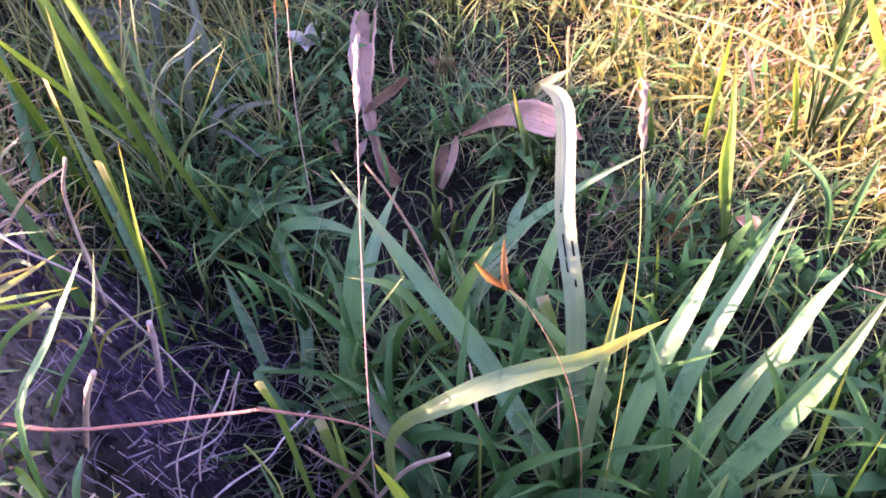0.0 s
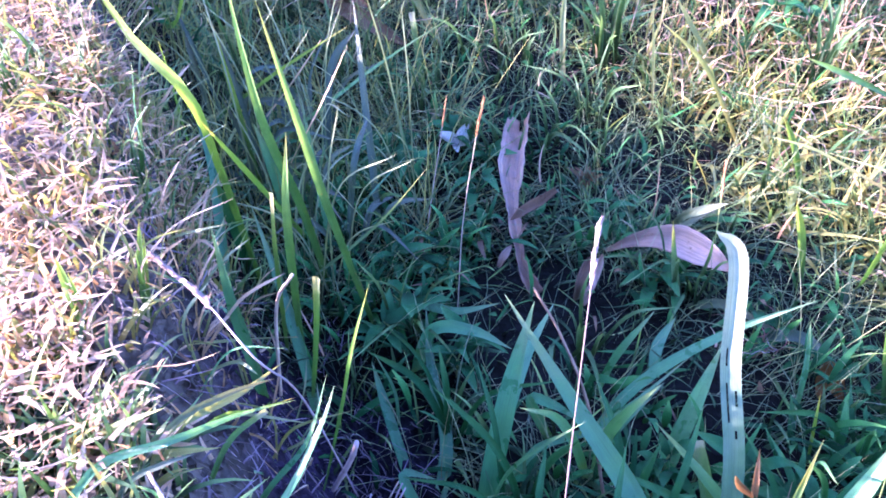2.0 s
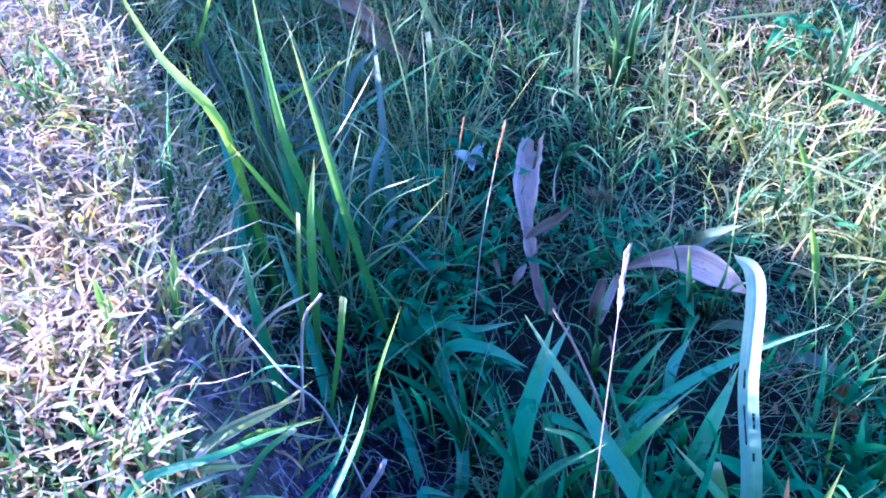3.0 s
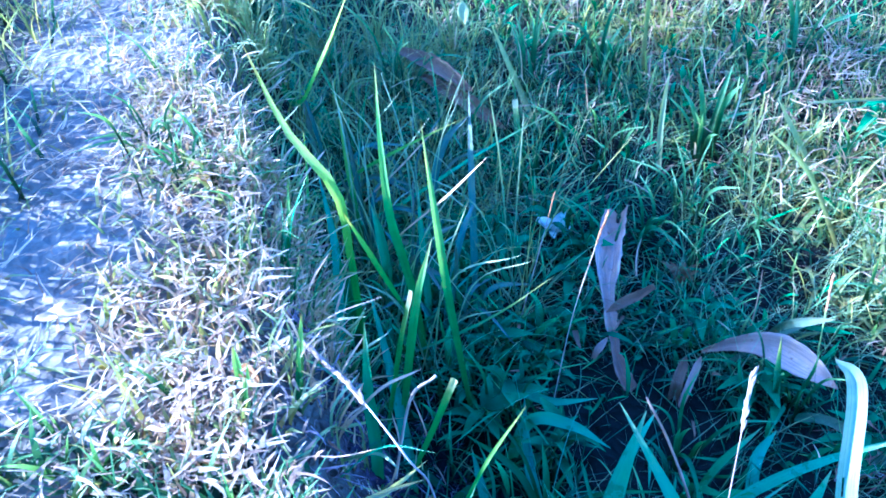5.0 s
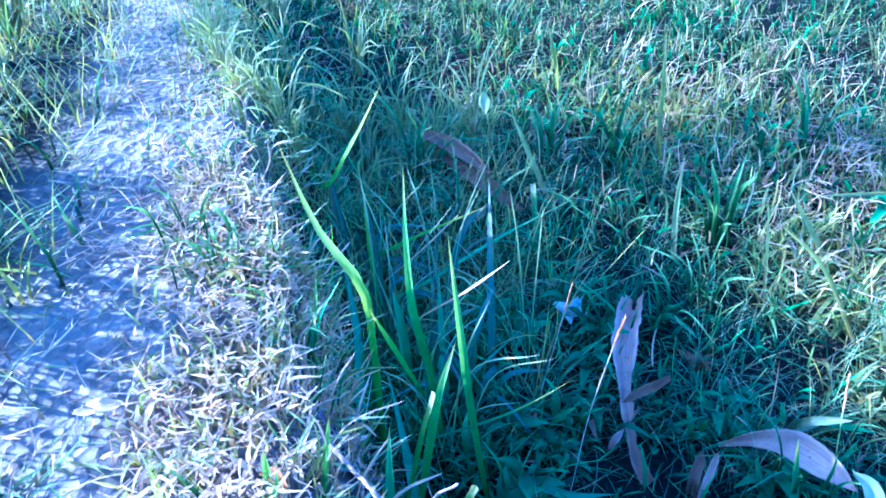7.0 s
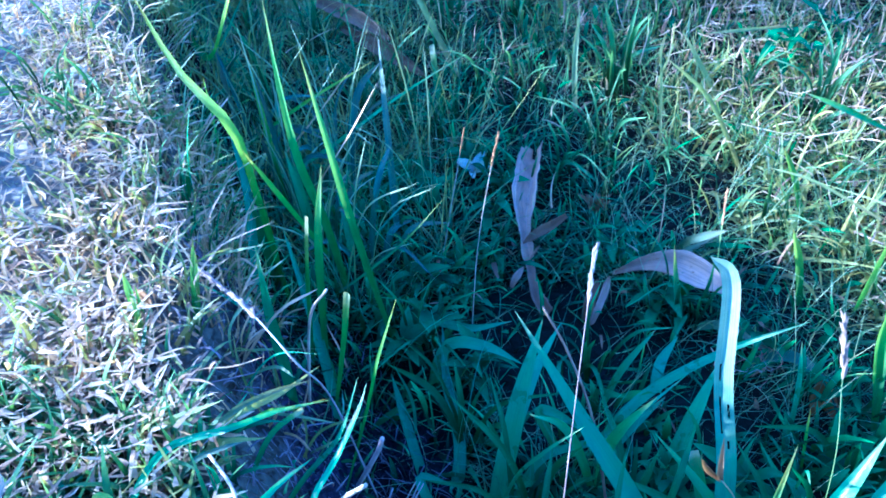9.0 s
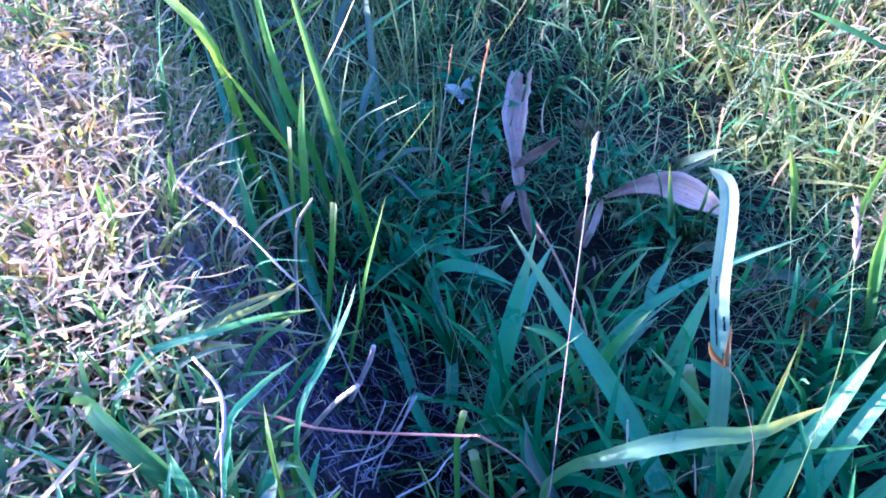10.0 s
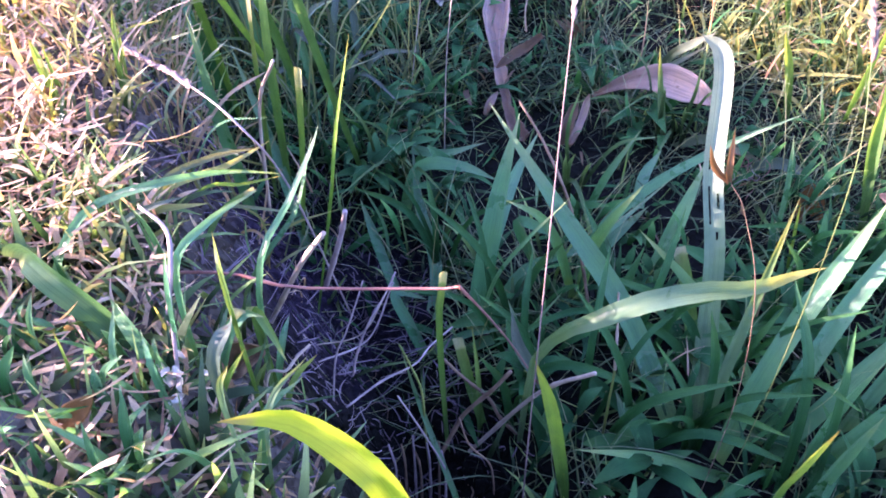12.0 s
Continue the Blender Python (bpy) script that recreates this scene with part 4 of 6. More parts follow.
stalk = seed_stem("thin brown stem with two open orange bracts", [(0.046, 0.112, -0.055), (0.040, 0.110, 0.050), (0.030, 0.107, 0.111), (0.018, 0.105, 0.145), (0.0115, 0.1045, 0.1560)], 0.00034, M_BROWNSTEM)
for tip in ((0.0030, 0.0995, 0.1700), (0.0100, 0.1085, 0.1692)):
    v, f, uv = ribbon([(0.0115, 0.1045, 0.1555), ((0.0115 + tip[0]) / 2 - 0.0008, 0.1035, 0.161), tip], 0.0017, taper(0.6, 0.4, 0.5), 10, 4, 0.8, 0.6, 0.15, 0.25)
    part("bract", mesh_of("bract", v, f, uv, M_BRACT), stalk)
seed_stem("dark brown withered stem crossing the broad blades", [(0.006, 0.215, -0.055), (-0.012, 0.243, 0.010), (-0.030, 0.262, 0.045), (-0.047, 0.274, 0.068)], 0.0020, M_BROWNSTEM)

twig("reddish bent grass stalk lying over the hollow", [(-0.162, 0.099, 0.128), (-0.126, 0.096, 0.117), (-0.104, 0.096, 0.113), (-0.060, 0.102, 0.111), (-0.0545, 0.104, 0.108), (-0.039, 0.153, 0.015), (-0.016, 0.169, -0.058)], 0.0011, M_REDSTEM)
twig("short white peeled twig lying among grass", [(-0.062, 0.145, -0.040), (-0.028, 0.140, 0.000), (-0.006, 0.130, 0.035)], 0.0022, M_STEM)
twig("bleached cut straw leaning out of the hollow", [(-0.136, 0.123, 0.055), (-0.108, 0.108, 0.109), (-0.094, 0.101, 0.132)], 0.0020, M_STEM)
twig("grey lilac dry straw beside the cut straw", [(-0.125, 0.160, 0.04), (-0.108, 0.146, 0.085), (-0.102, 0.141, 0.104)], 0.0024, M_LILACSTEM)
twig("dry curved brown grass leaf at the bank's foot", [(-0.172, 0.215, 0.03), (-0.158, 0.207, 0.100), (-0.141, 0.196, 0.131)], 0.0017, M_STEM)
for k, (a, b, c, w, m) in enumerate((
        ((-0.122, 0.130, 0.010), (-0.112, 0.140, 0.035), (-0.104, 0.150, 0.055), 0.0012, M_LILACSTEM),
        ((-0.112, 0.132, 0.010), (-0.100, 0.142, 0.040), (-0.090, 0.153, 0.062), 0.0013, M_LILACSTEM),
        ((-0.116, 0.070, 0.098), (-0.103, 0.075, 0.102), (-0.097, 0.082, 0.104), 0.0013, M_STEM),
        ((-0.078, 0.125, -0.054), (-0.082, 0.135, 0.000), (-0.089, 0.140, 0.030), 0.0016, M_GREENSTEM),
        ((-0.109, 0.116, 0.012), (-0.085, 0.143, 0.012), (-0.070, 0.167, 0.008), 0.0014, M_LILACSTEM),
        ((-0.031, 0.152, -0.055), (-0.052, 0.154, -0.031), (-0.072, 0.157, -0.003), 0.0026, M_BROWNSTEM),
        ((-0.074, 0.136, -0.055), (-0.059, 0.143, -0.026), (-0.040, 0.150, 0.005), 0.0030, M_BROWNSTEM),
        ((-0.060, 0.120, -0.056), (-0.075, 0.115, -0.010), (-0.082, 0.112, 0.030), 0.0012, M_LILACSTEM),
        ((-0.045, 0.118, -0.056), (-0.048, 0.113, -0.015), (-0.060, 0.110, 0.020), 0.0012, M_BROWNSTEM))):
    r = random.Random(k)
    a, b, c = Vector(a), Vector(b), Vector(c)
    kink = [a, a.lerp(b, 0.5), b, b.lerp(c, 0.5), c]
    kink = [q + Vector((r.gauss(0, 0.0012), r.gauss(0, 0.0012), r.gauss(0, 0.001))) for q in kink]
    twig("dry broken straw standing in the dark hollow", kink, w * 0.75, m, "straw_stalk", "straw stalks in the hollow")


# broken stems and a bent leaf in the near end of the hollow
twig("pinkish dry stem leaning out of the dark hollow", [(-0.131, 0.143, -0.040), (-0.111, 0.162, 0.000), (-0.098, 0.174, 0.030)], 0.0010, M_LILACSTEM, "straw_stalk", "straw stalks in the hollow")
twig("thin pale dry stem crossing another in the hollow", [(-0.138, 0.158, -0.030), (-0.115, 0.165, 0.000), (-0.102, 0.181, 0.020)], 0.0008, M_STEM, "straw_stalk", "straw stalks in the hollow")
for k in range(7):
    x, y = -0.094 + 0.0042 * k, 0.121 + 0.003 * (k % 3)
    twig("short upright broken straw standing in the hollow", [(x - 0.002, y, on_ground(x, y)), (x, y + 0.001, -0.050), (x + 0.001 * (k % 3 - 1), y, -0.026 - 0.004 * (k % 2))], 0.0013, (M_LILACSTEM, M_BROWNSTEM)[k % 2], "straw_stalk", "upright straws in the hollow")
c = clump("narrow bluish grass blades rising from the dark hollow", (-0.064, 0.111, on_ground(-0.064, 0.111)), "grass in the hollow")
thin(c, 0.0030, (-0.060, 0.107, -0.055), (-0.064, 0.111, -0.040), (-0.081, 0.134, -0.010), (-0.089, 0.143, 0.020))
dull(c, 0.0062, (-0.020, 0.162, -0.050), (-0.023, 0.163, -0.030), (-0.037, 0.165, 0.000), (-0.042, 0.171, 0.020))
upright(c, 0.0026, (-0.055, 0.150, -0.055), (-0.056, 0.156, -0.020), (-0.060, 0.165, 0.015))


# blades that arch out of the bank's brow over the hollow
c = clump("arching grass blades growing out of the bank's brow", (-0.168, 0.082, on_ground(-0.168, 0.082)), "grass on the bank's brow")
broad(c, 0.0026, (-0.175, 0.078, 0.117), (-0.169, 0.087, 0.130), (-0.163, 0.100, 0.137), (-0.144, 0.108, 0.141), (-0.134, 0.128, 0.130), (-0.126, 0.150, 0.112))
dull(c, 0.0022, (-0.170, 0.096, 0.117), (-0.155, 0.119, 0.129), (-0.143, 0.134, 0.130), (-0.131, 0.148, 0.125))
dull(c, 0.0018, (-0.166, 0.089, 0.117), (-0.156, 0.098, 0.131), (-0.146, 0.103, 0.136), (-0.138, 0.108, 0.136))
c = clump("narrow blades standing at the hollow's broken edge", (-0.122, 0.064, on_ground(-0.122, 0.064)), "grass on the bank's brow")
thin(c, 0.0021, (-0.123, 0.064, 0.104), (-0.120, 0.069, 0.146), (-0.114, 0.079, 0.154), (-0.106, 0.094, 0.153))
broad(c, 0.0020, (-0.115, 0.078, 0.075), (-0.111, 0.089, 0.125), (-0.104, 0.104, 0.140), (-0.100, 0.118, 0.148), (-0.100, 0.128, 0.150))
yellow(c, 0.0013, (-0.104, 0.056, 0.085), (-0.103, 0.061, 0.147), (-0.108, 0.072, 0.159))
dull(c, 0.0036, (-0.106, 0.048, 0.103), (-0.106, 0.050, 0.134), (-0.103, 0.055, 0.144), (-0.106, 0.066, 0.137), (-0.112, 0.080, 0.120))
upright(c, 0.0030, (-0.116, 0.084, 0.070), (-0.112, 0.082, 0.115), (-0.106, 0.077, 0.116), (-0.100, 0.071, 0.110))
tipped(c, 0.0015, (-0.099, 0.037, 0.098), (-0.095, 0.036, 0.146), (-0.090, 0.036, 0.160))
tipped(c, 0.0014, (-0.096, 0.036, 0.096), (-0.091, 0.043, 0.132), (-0.085, 0.056, 0.136))
thin(c, 0.0020, (-0.099, 0.040, 0.096), (-0.094, 0.044, 0.126), (-0.087, 0.055, 0.129))
cut(c, 0.0028, (-0.072, 0.147, -0.081), (-0.071, 0.142, 0.035), (-0.064, 0.122, 0.096))
twig("pale branching dry stem on the bank's brow", [(-0.132, 0.068, on_ground(-0.132, 0.068) - 0.003), (-0.129, 0.071, 0.128), (-0.120, 0.068, 0.148), (-0.126, 0.080, 0.150), (-0.145, 0.097, 0.141)], 0.0013, M_LILACSTEM, "straw_stalk", "straw stalks in the hollow")
r = random.Random(402)
for k in range(12):
    x, y = r.uniform(-0.172, -0.108), r.uniform(0.022, 0.060)
    c = clump("short dark green grass tuft among straw on the bank", (x, y, on_ground(x, y)), "dark grass tufts on the bank")
    for i in range(5):
        a, h = r.uniform(0, 6.28), r.uniform(0.010, 0.024)
        foot = Vector((x + r.gauss(0, 0.004), y + r.gauss(0, 0.004), 0))
        foot.z = on_ground(foot.x, foot.y)
        lean = Vector((math.cos(a), math.sin(a), 0)) * h * r.uniform(0.2, 0.9)
        r.choice((broad, under, broad, thin))(c, r.uniform(0.0012, 0.0032), foot, foot + lean * 0.4 + Vector((0, 0, h * 0.6)), foot + lean + Vector((0, 0, h)))


# curled pale rootlets that hang out of the broken edge
r = random.Random(77)
for k in range(75):
    y = r.uniform(0.055, 0.26) if k < 60 else r.gauss(0.125, 0.018)
    x = float(bank_edge(y)) + (r.uniform(-0.005, 0.09) if k < 60 else r.gauss(0.02, 0.012))
    p = Vector((x, y, on_ground(x, y) - 0.002))
    way = Vector((r.gauss(0, 1), r.gauss(0, 0.7), r.uniform(0.1, 1.3))).normalized()
    line = [p.copy()]
    for s in range(6):
        way = (way + Vector((r.gauss(0, 0.55), r.gauss(0, 0.55), r.gauss(-0.12, 0.5)))).normalized()
        p = p + way * r.uniform(0.002, 0.0050)
        p.z = max(p.z, on_ground(p.x, p.y) + 0.001)
        line.append(p.copy())
    twig("curled pale dry rootlet in the hollow", line, r.uniform(0.0004, 0.0009), r.choice((M_LILACSTEM, M_LILACSTEM, M_BROWNSTEM)), "rootlet", "rootlets in the hollow", 0.4)

def husk_width(u):
    return (0.42 if u < 0.12 else 0.34 + 0.06 * math.sin(u * 17)) if u < 0.45 else 0.36 + 0.60 * step(0.45, 0.74, u) - 0.12 * step(0.85, 1.0, u)


v, f, uv = ribbon([(-0.047, 0.401, -0.047), (-0.058, 0.423, -0.041), (-0.069, 0.460, -0.030), (-0.077, 0.507, -0.016), (-0.079, 0.548, -0.004), (-0.078, 0.594, 0.008)], 0.0245,
                  husk_width, 40, 10, 1.0, -0.5, 0.22, 0.14, None, 3)
# the top is split between two lobes
f = [q for k, q in enumerate(f) if not ((k // 10 >= 38 and k % 10 == 4) or (k // 10 == 39 and k % 10 in (0, 5)))]
v = [q + Vector((0.0016 * noise.noise(q * 110), 0.002 * noise.noise(q * 160), 0.0016 * noise.noise(q * 90 + Vector((3, 0, 0))))) for q in v]
husk = tagged(new("dry_leaf", mesh_of("dry_leaf", v, f, uv, M_DRYLEAF)), "long curled pinkish dead leaf standing in shaded grass", "leaf")
husk.modifiers.new("thickness", "SOLIDIFY").thickness = 0.0005
leaf_sheet("leaf_fragment", "torn brown leaf stalk crossing the curled leaf",
           [(-0.038, 0.484, -0.004), (-0.056, 0.474, -0.014), (-0.074, 0.464, -0.024)], 0.0075, taper(0.6, 0.3, 0.7), M_BROWNLEAF, 0.7, 0.3, 0.2, seed=4)
leaf_sheet("leaf_fragment", "small curled grey pink scrap of dead leaf",
           [(-0.079, 0.425, -0.044), (-0.076, 0.430, -0.036), (-0.070, 0.437, -0.030)], 0.006, taper(0.5, 0.5, 0.6), M_DRYLEAF, 0.6, 0.8, 0.3, seed=8)
arched = empty_at("dry_leaf", (0.006, 0.452, -0.05))
tagged(arched, "arched pink dead leaf on a bent brown stalk", "leaf")
v, f, uv = ribbon([(0.005, 0.453, -0.040), (0.029, 0.450, -0.024), (0.053, 0.444, -0.016), (0.074, 0.424, -0.013), (0.091, 0.403, -0.012)], 0.0235,
                  lambda u: max(0.04, min(1.0, 0.10 + 1.75 * u ** 1.1) * (1 - max(0, (u - 0.62) / 0.38) ** 1.8)), 28, 8, 0.3, 0.5, 0.10, 0.06, (0.1, -0.75, 0.65), 6)
ob = part("leaf_blade", mesh_of("leaf_blade", v, f, uv, M_DRYLEAF), arched)
ob.modifiers.new("thickness", "SOLIDIFY").thickness = 0.0004
v, f, uv = ribbon([(-0.013, 0.411, -0.078), (-0.014, 0.407, -0.041), (-0.007, 0.436, -0.034)], 0.0082, taper(0.7, 0.3, 0.8), 16, 6, 0.9, 0.5, 0.1, 0.15, None, 7)
ob = part("stalk", mesh_of("stalk", v, f, uv, M_BROWNLEAF), arched, "split brown stalk")
ob.modifiers.new("thickness", "SOLIDIFY").thickness = 0.0005
v, f, uv = ribbon([(-0.012, 0.379, -0.034), (-0.004, 0.409, -0.034), (-0.000, 0.417, -0.016)], 0.0052, taper(0.7, 0.3, 0.8), 16, 6, 0.9, 0.5, 0.1, 0.15, None, 9)
ob = part("stalk", mesh_of("stalk", v, f, uv, M_DRYLEAF), arched, "split pink stalk")
ob.modifiers.new("thickness", "SOLIDIFY").thickness = 0.0005

OVAL = lambda u: max(0.05, math.sin(math.pi * min(0.98, 0.06 + 0.92 * u)) ** 0.8)
leaf_sheet("fallen_leaf", "small orange brown dead leaf in the grass", [(0.151, 0.325, -0.057), (0.147, 0.334, -0.044), (0.145, 0.343, -0.030)], 0.019, OVAL, M_ORANGELEAF, 0.3, 0.4, 0.1, seed=11)
leaf_sheet("fallen_leaf", "curled pale dead leaf scrap in sunlit grass", [(0.196, 0.318, -0.045), (0.190, 0.322, -0.028), (0.180, 0.326, -0.022)], 0.012, OVAL, M_DRYLEAF, 0.6, 0.6, 0.3, seed=12)
leaf_sheet("fallen_leaf", "long brown dead leaf lying on tall grass", [(-0.400, 0.850, 0.070), (-0.330, 0.805, 0.066), (-0.269, 0.765, 0.050)], 0.020, OVAL, M_BROWNLEAF, 0.5, 0.3, 0.1, seed=13)
leaf_sheet("fallen_leaf", "dark brown dead leaf under another leaf", [(-0.352, 0.818, 0.046), (-0.284, 0.773, 0.036), (-0.222, 0.740, 0.016)], 0.020, OVAL, M_BROWNLEAF, 0.5, 0.4, 0.1, seed=14)
leaf_sheet("fallen_leaf", "small pale dead leaf on the trodden path", [(-0.332, 0.176, 0.138), (-0.320, 0.181, 0.141), (-0.312, 0.188, 0.139)], 0.0085, OVAL, M_STRAW, 0.2, 0.2, 0.1, facing=(0, -0.2, 1), seed=15)
leaf_sheet("fallen_leaf", "brown orange leaf scrap on the bank's straw", [(-0.225, 0.172, 0.136), (-0.217, 0.170, 0.139), (-0.208, 0.166, 0.137)], 0.006, OVAL, M_ORANGELEAF, 0.4, 0.3, 0.1, facing=(0, -0.4, 1), seed=16)
leaf_sheet("fallen_leaf", "orange leaf scrap at the bank's near edge", [(-0.140, 0.036, 0.128), (-0.135, 0.037, 0.133), (-0.131, 0.040, 0.136)], 0.005, OVAL, M_ORANGELEAF, 0.4, 0.3, 0.1, seed=17)
leaf_sheet("upright_leaf", "single rounded fresh green leaf on a thin stalk", [(-0.252, 0.695, -0.03), (-0.256, 0.697, 0.05), (-0.258, 0.697, 0.130), (-0.264, 0.704, 0.151), (-0.268, 0.711, 0.168)], 0.013,
           lambda u: 0.035 if u < 0.70 else max(0.05, math.sin(math.pi * (u - 0.68) / 0.33)), M_PATHGREEN, 0.2, 0.2, 0.0, seed=18)

flower = empty_at("flower_scrap", (-0.138, 0.589, -0.04))
tagged(flower, "crumpled pale lilac flower lying in shaded grass", "flower")
for k in range(7):
    a = k * 0.9 + 0.3
    d = Vector((math.cos(a), 0.5 * math.sin(a), 0.45 + 0.35 * math.sin(k * 2.1))).normalized()
    o = Vector((-0.138, 0.589, -0.026))
    v, f, uv = ribbon([o, o + d * 0.009 + Vector((0, 0, 0.003)), o + d * (0.021 + 0.004 * (k % 3))], 0.010, OVAL, 10, 5, 0.5, 0.9, 0.25, 0.15, None, 30 + k)
    part("petal", mesh_of("petal", v, f, uv, M_PETAL), flower)

# a dark knot of dead seed husks on the meadow
knot = empty_at("seed_husks", (-0.010, 0.560, -0.045))
tagged(knot, "dark brown knot of withered seed husks", "seed head")
for k in range(16):
    r = random.Random(k)
    o = Vector((-0.010 + r.uniform(-0.005, 0.005), 0.560 + r.uniform(-0.006, 0.006), -0.046))
    d = Vector((r.uniform(-0.8, 0.8), r.uniform(-0.6, 0.6), r.uniform(0.6, 1.2))).normalized()
    v, f, uv = ribbon([o, o + d * 0.012, o + d * 0.022 + Vector((r.uniform(-0.006, 0.006), 0, -0.003))], 0.004, OVAL, 8, 2, 0.7, 1.2, 0.3, 0.2, None, 60 + k)
    part("husk", mesh_of("husk", v, f, uv, M_BROWNLEAF), knot)


def pebble(label, at, size, seed):
    bm = bmesh.new()
    bmesh.ops.create_icosphere(bm, subdivisions=3, radius=1.0)
    for q in bm.verts:
        q.co *= 1 + 0.25 * noise.noise(q.co * 1.3 + Vector((seed, 0, 0))) + 0.06 * noise.noise(q.co * 5)
        q.co = Vector((q.co.x * size, q.co.y * size * 0.8, q.co.z * size * 0.6))
    me = bpy.data.meshes.new("pebble")
    bm.to_mesh(me)
    bm.free()
    me.materials.append(M_STONE)
    me.polygons.foreach_set("use_smooth", [True] * len(me.polygons))
    ob = new("pebble", me)
    ob.location = at
    return tagged(ob, label, "pebble", "pebbles on the path")


pebble("small pale pebble on the grassy path", (-0.382, 0.373, on_ground(-0.382, 0.373) + 0.004), 0.008, 1)
pebble("tiny pale pebble on the grassy path", (-0.47, 0.43, on_ground(-0.47, 0.43) + 0.002), 0.005, 2)


# reddish withered wisps among the grass behind the pale slotted blade
r = random.Random(91)
for k in range(8):
    x, y = 0.105 + r.gauss(0, 0.010), 0.361 + r.gauss(0, 0.012)
    p = Vector((x, y, on_ground(x, y) - 0.002))
    way = Vector((r.gauss(0, 0.3), r.gauss(0, 0.3), 1.0)).normalized()
    line = [p.copy()]
    for s in range(7):
        way = (way + Vector((r.gauss(0, 0.45), r.gauss(0, 0.45), r.gauss(0.1, 0.3)))).normalized()
        p = p + way * r.uniform(0.004, 0.008)
        line.append(p.copy())
    twig("curled reddish withered wisp by the slotted blade", line, r.uniform(0.0006, 0.0010), r.choice((M_REDSTEM, M_LILACSTEM)), "withered_wisp", "withered wisps", 0.4)


# ---- a stalk with small lilac florets on the near end of the bank ----
floret_stalk = empty_at("lilac_flower", (-0.120, 0.048, on_ground(-0.120, 0.048)))
tagged(floret_stalk, "pale stalk with a cluster of small lilac florets", "flower")
part("stem", mesh_of("stem", *tube([(-0.120, 0.048, on_ground(-0.120, 0.048) - 0.004), (-0.120, 0.053, 0.122), (-0.117, 0.064, 0.155)], 0.0007), M_LILACSTEM), floret_stalk)
r = random.Random(63)
for k in range(16):
    o = Vector((-0.120, 0.053, 0.122)) + Vector((r.gauss(0, 0.0022), r.gauss(0, 0.002), r.uniform(-0.005, 0.007)))
    d = Vector((r.gauss(0, 1), r.gauss(0, 1), r.uniform(-0.2, 1))).normalized() * r.uniform(0.003, 0.005)
    v, f, uv = ribbon([o, o + d * 0.5 + Vector((0, 0, 0.0006)), o + d], d.length * 0.5, OVAL, 6, 3, 0.4, 0.6, 0.1, 0.1, None, k)
    part("petal", mesh_of("petal", v, f, uv, M_PETAL), floret_stalk)
leaf_sheet("fallen_leaf", "crumpled orange brown leaf lying in the dry hollow", [(-0.118 - 0.006, 0.074 - 0.004, 0.095 + 0.004), (-0.118, 0.074, 0.095 + 0.010), (-0.118 + 0.007, 0.074 + 0.005, 0.095 + 0.008)], 0.011, OVAL, M_BROWNLEAF, 0.5, 0.7, 0.3, seed=19)


# ---- fuller tussocks ----
def tussock(label, x, y, count, length, width, spread, kind, seed, group):
    """A grass plant: blades that rise from one foot and arch outwards."""
    r = random.Random(seed)
    c = clump(label, (x, y, on_ground(x, y)), group)
    for k in range(count):
        az, out = r.uniform(0, 2 * math.pi), r.uniform(0.15, 1.0) * spread
        L = r.uniform(*length)
        fx, fy = x + r.gauss(0, 0.008), y + r.gauss(0, 0.008)
        d = Vector((math.cos(az), math.sin(az), 0))
        foot = Vector((fx, fy, on_ground(fx, fy)))
        rise, reach = L * math.cos(out * 0.8), L * math.sin(out * 0.8)
        droop = L * 0.35 * out * out
        mid = foot + d * (reach * 0.38) + UP * (rise * 0.6)
        tip = foot + d * reach + UP * max(0.01, rise - droop) + Vector((r.gauss(0, 0.006), r.gauss(0, 0.006), 0))
        kind(c, r.uniform(*width), foot, mid, tip)
    return c


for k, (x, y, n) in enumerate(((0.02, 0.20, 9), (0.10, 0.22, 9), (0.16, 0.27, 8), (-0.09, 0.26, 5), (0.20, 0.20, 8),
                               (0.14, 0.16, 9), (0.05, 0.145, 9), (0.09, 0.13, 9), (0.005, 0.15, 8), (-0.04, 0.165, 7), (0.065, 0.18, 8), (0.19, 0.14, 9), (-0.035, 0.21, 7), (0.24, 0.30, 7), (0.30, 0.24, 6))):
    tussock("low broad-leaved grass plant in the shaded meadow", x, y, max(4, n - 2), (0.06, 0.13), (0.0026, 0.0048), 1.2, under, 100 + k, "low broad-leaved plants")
for k, (x, y, n) in enumerate(((-0.50, 0.66, 26), (-0.58, 0.80, 26), (-0.44, 0.70, 26), (-0.66, 0.95, 26), (-0.37, 0.63, 24), (-0.32, 0.58, 22), (-0.46, 0.92, 24), (-0.38, 0.80, 24), (-0.80, 1.15, 24), (-0.60, 1.10, 24),
                               (-0.28, 0.68, 20), (-0.34, 0.92, 22), (-0.53, 0.88, 24))):
    tussock("fine light green grass tussock along the bank", x, y, n, (0.06, 0.17), (0.0012, 0.0034), 1.5, (brow_grass, fine, brow_grass)[k % 3], 140 + k, "tussocks along the bank")
for k, (x, y, n) in enumerate(((-0.235, 0.40, 8), (-0.29, 0.47, 9), (-0.20, 0.37, 6), (-0.34, 0.55, 9), (-0.26, 0.52, 8), (-0.17, 0.50, 6))):
    tussock("thin pale grass stems crossing among the tall clump", x, y, n, (0.10, 0.23), (0.0007, 0.0015), 1.0, wire, 800 + k, "thin stems in the tall clump")
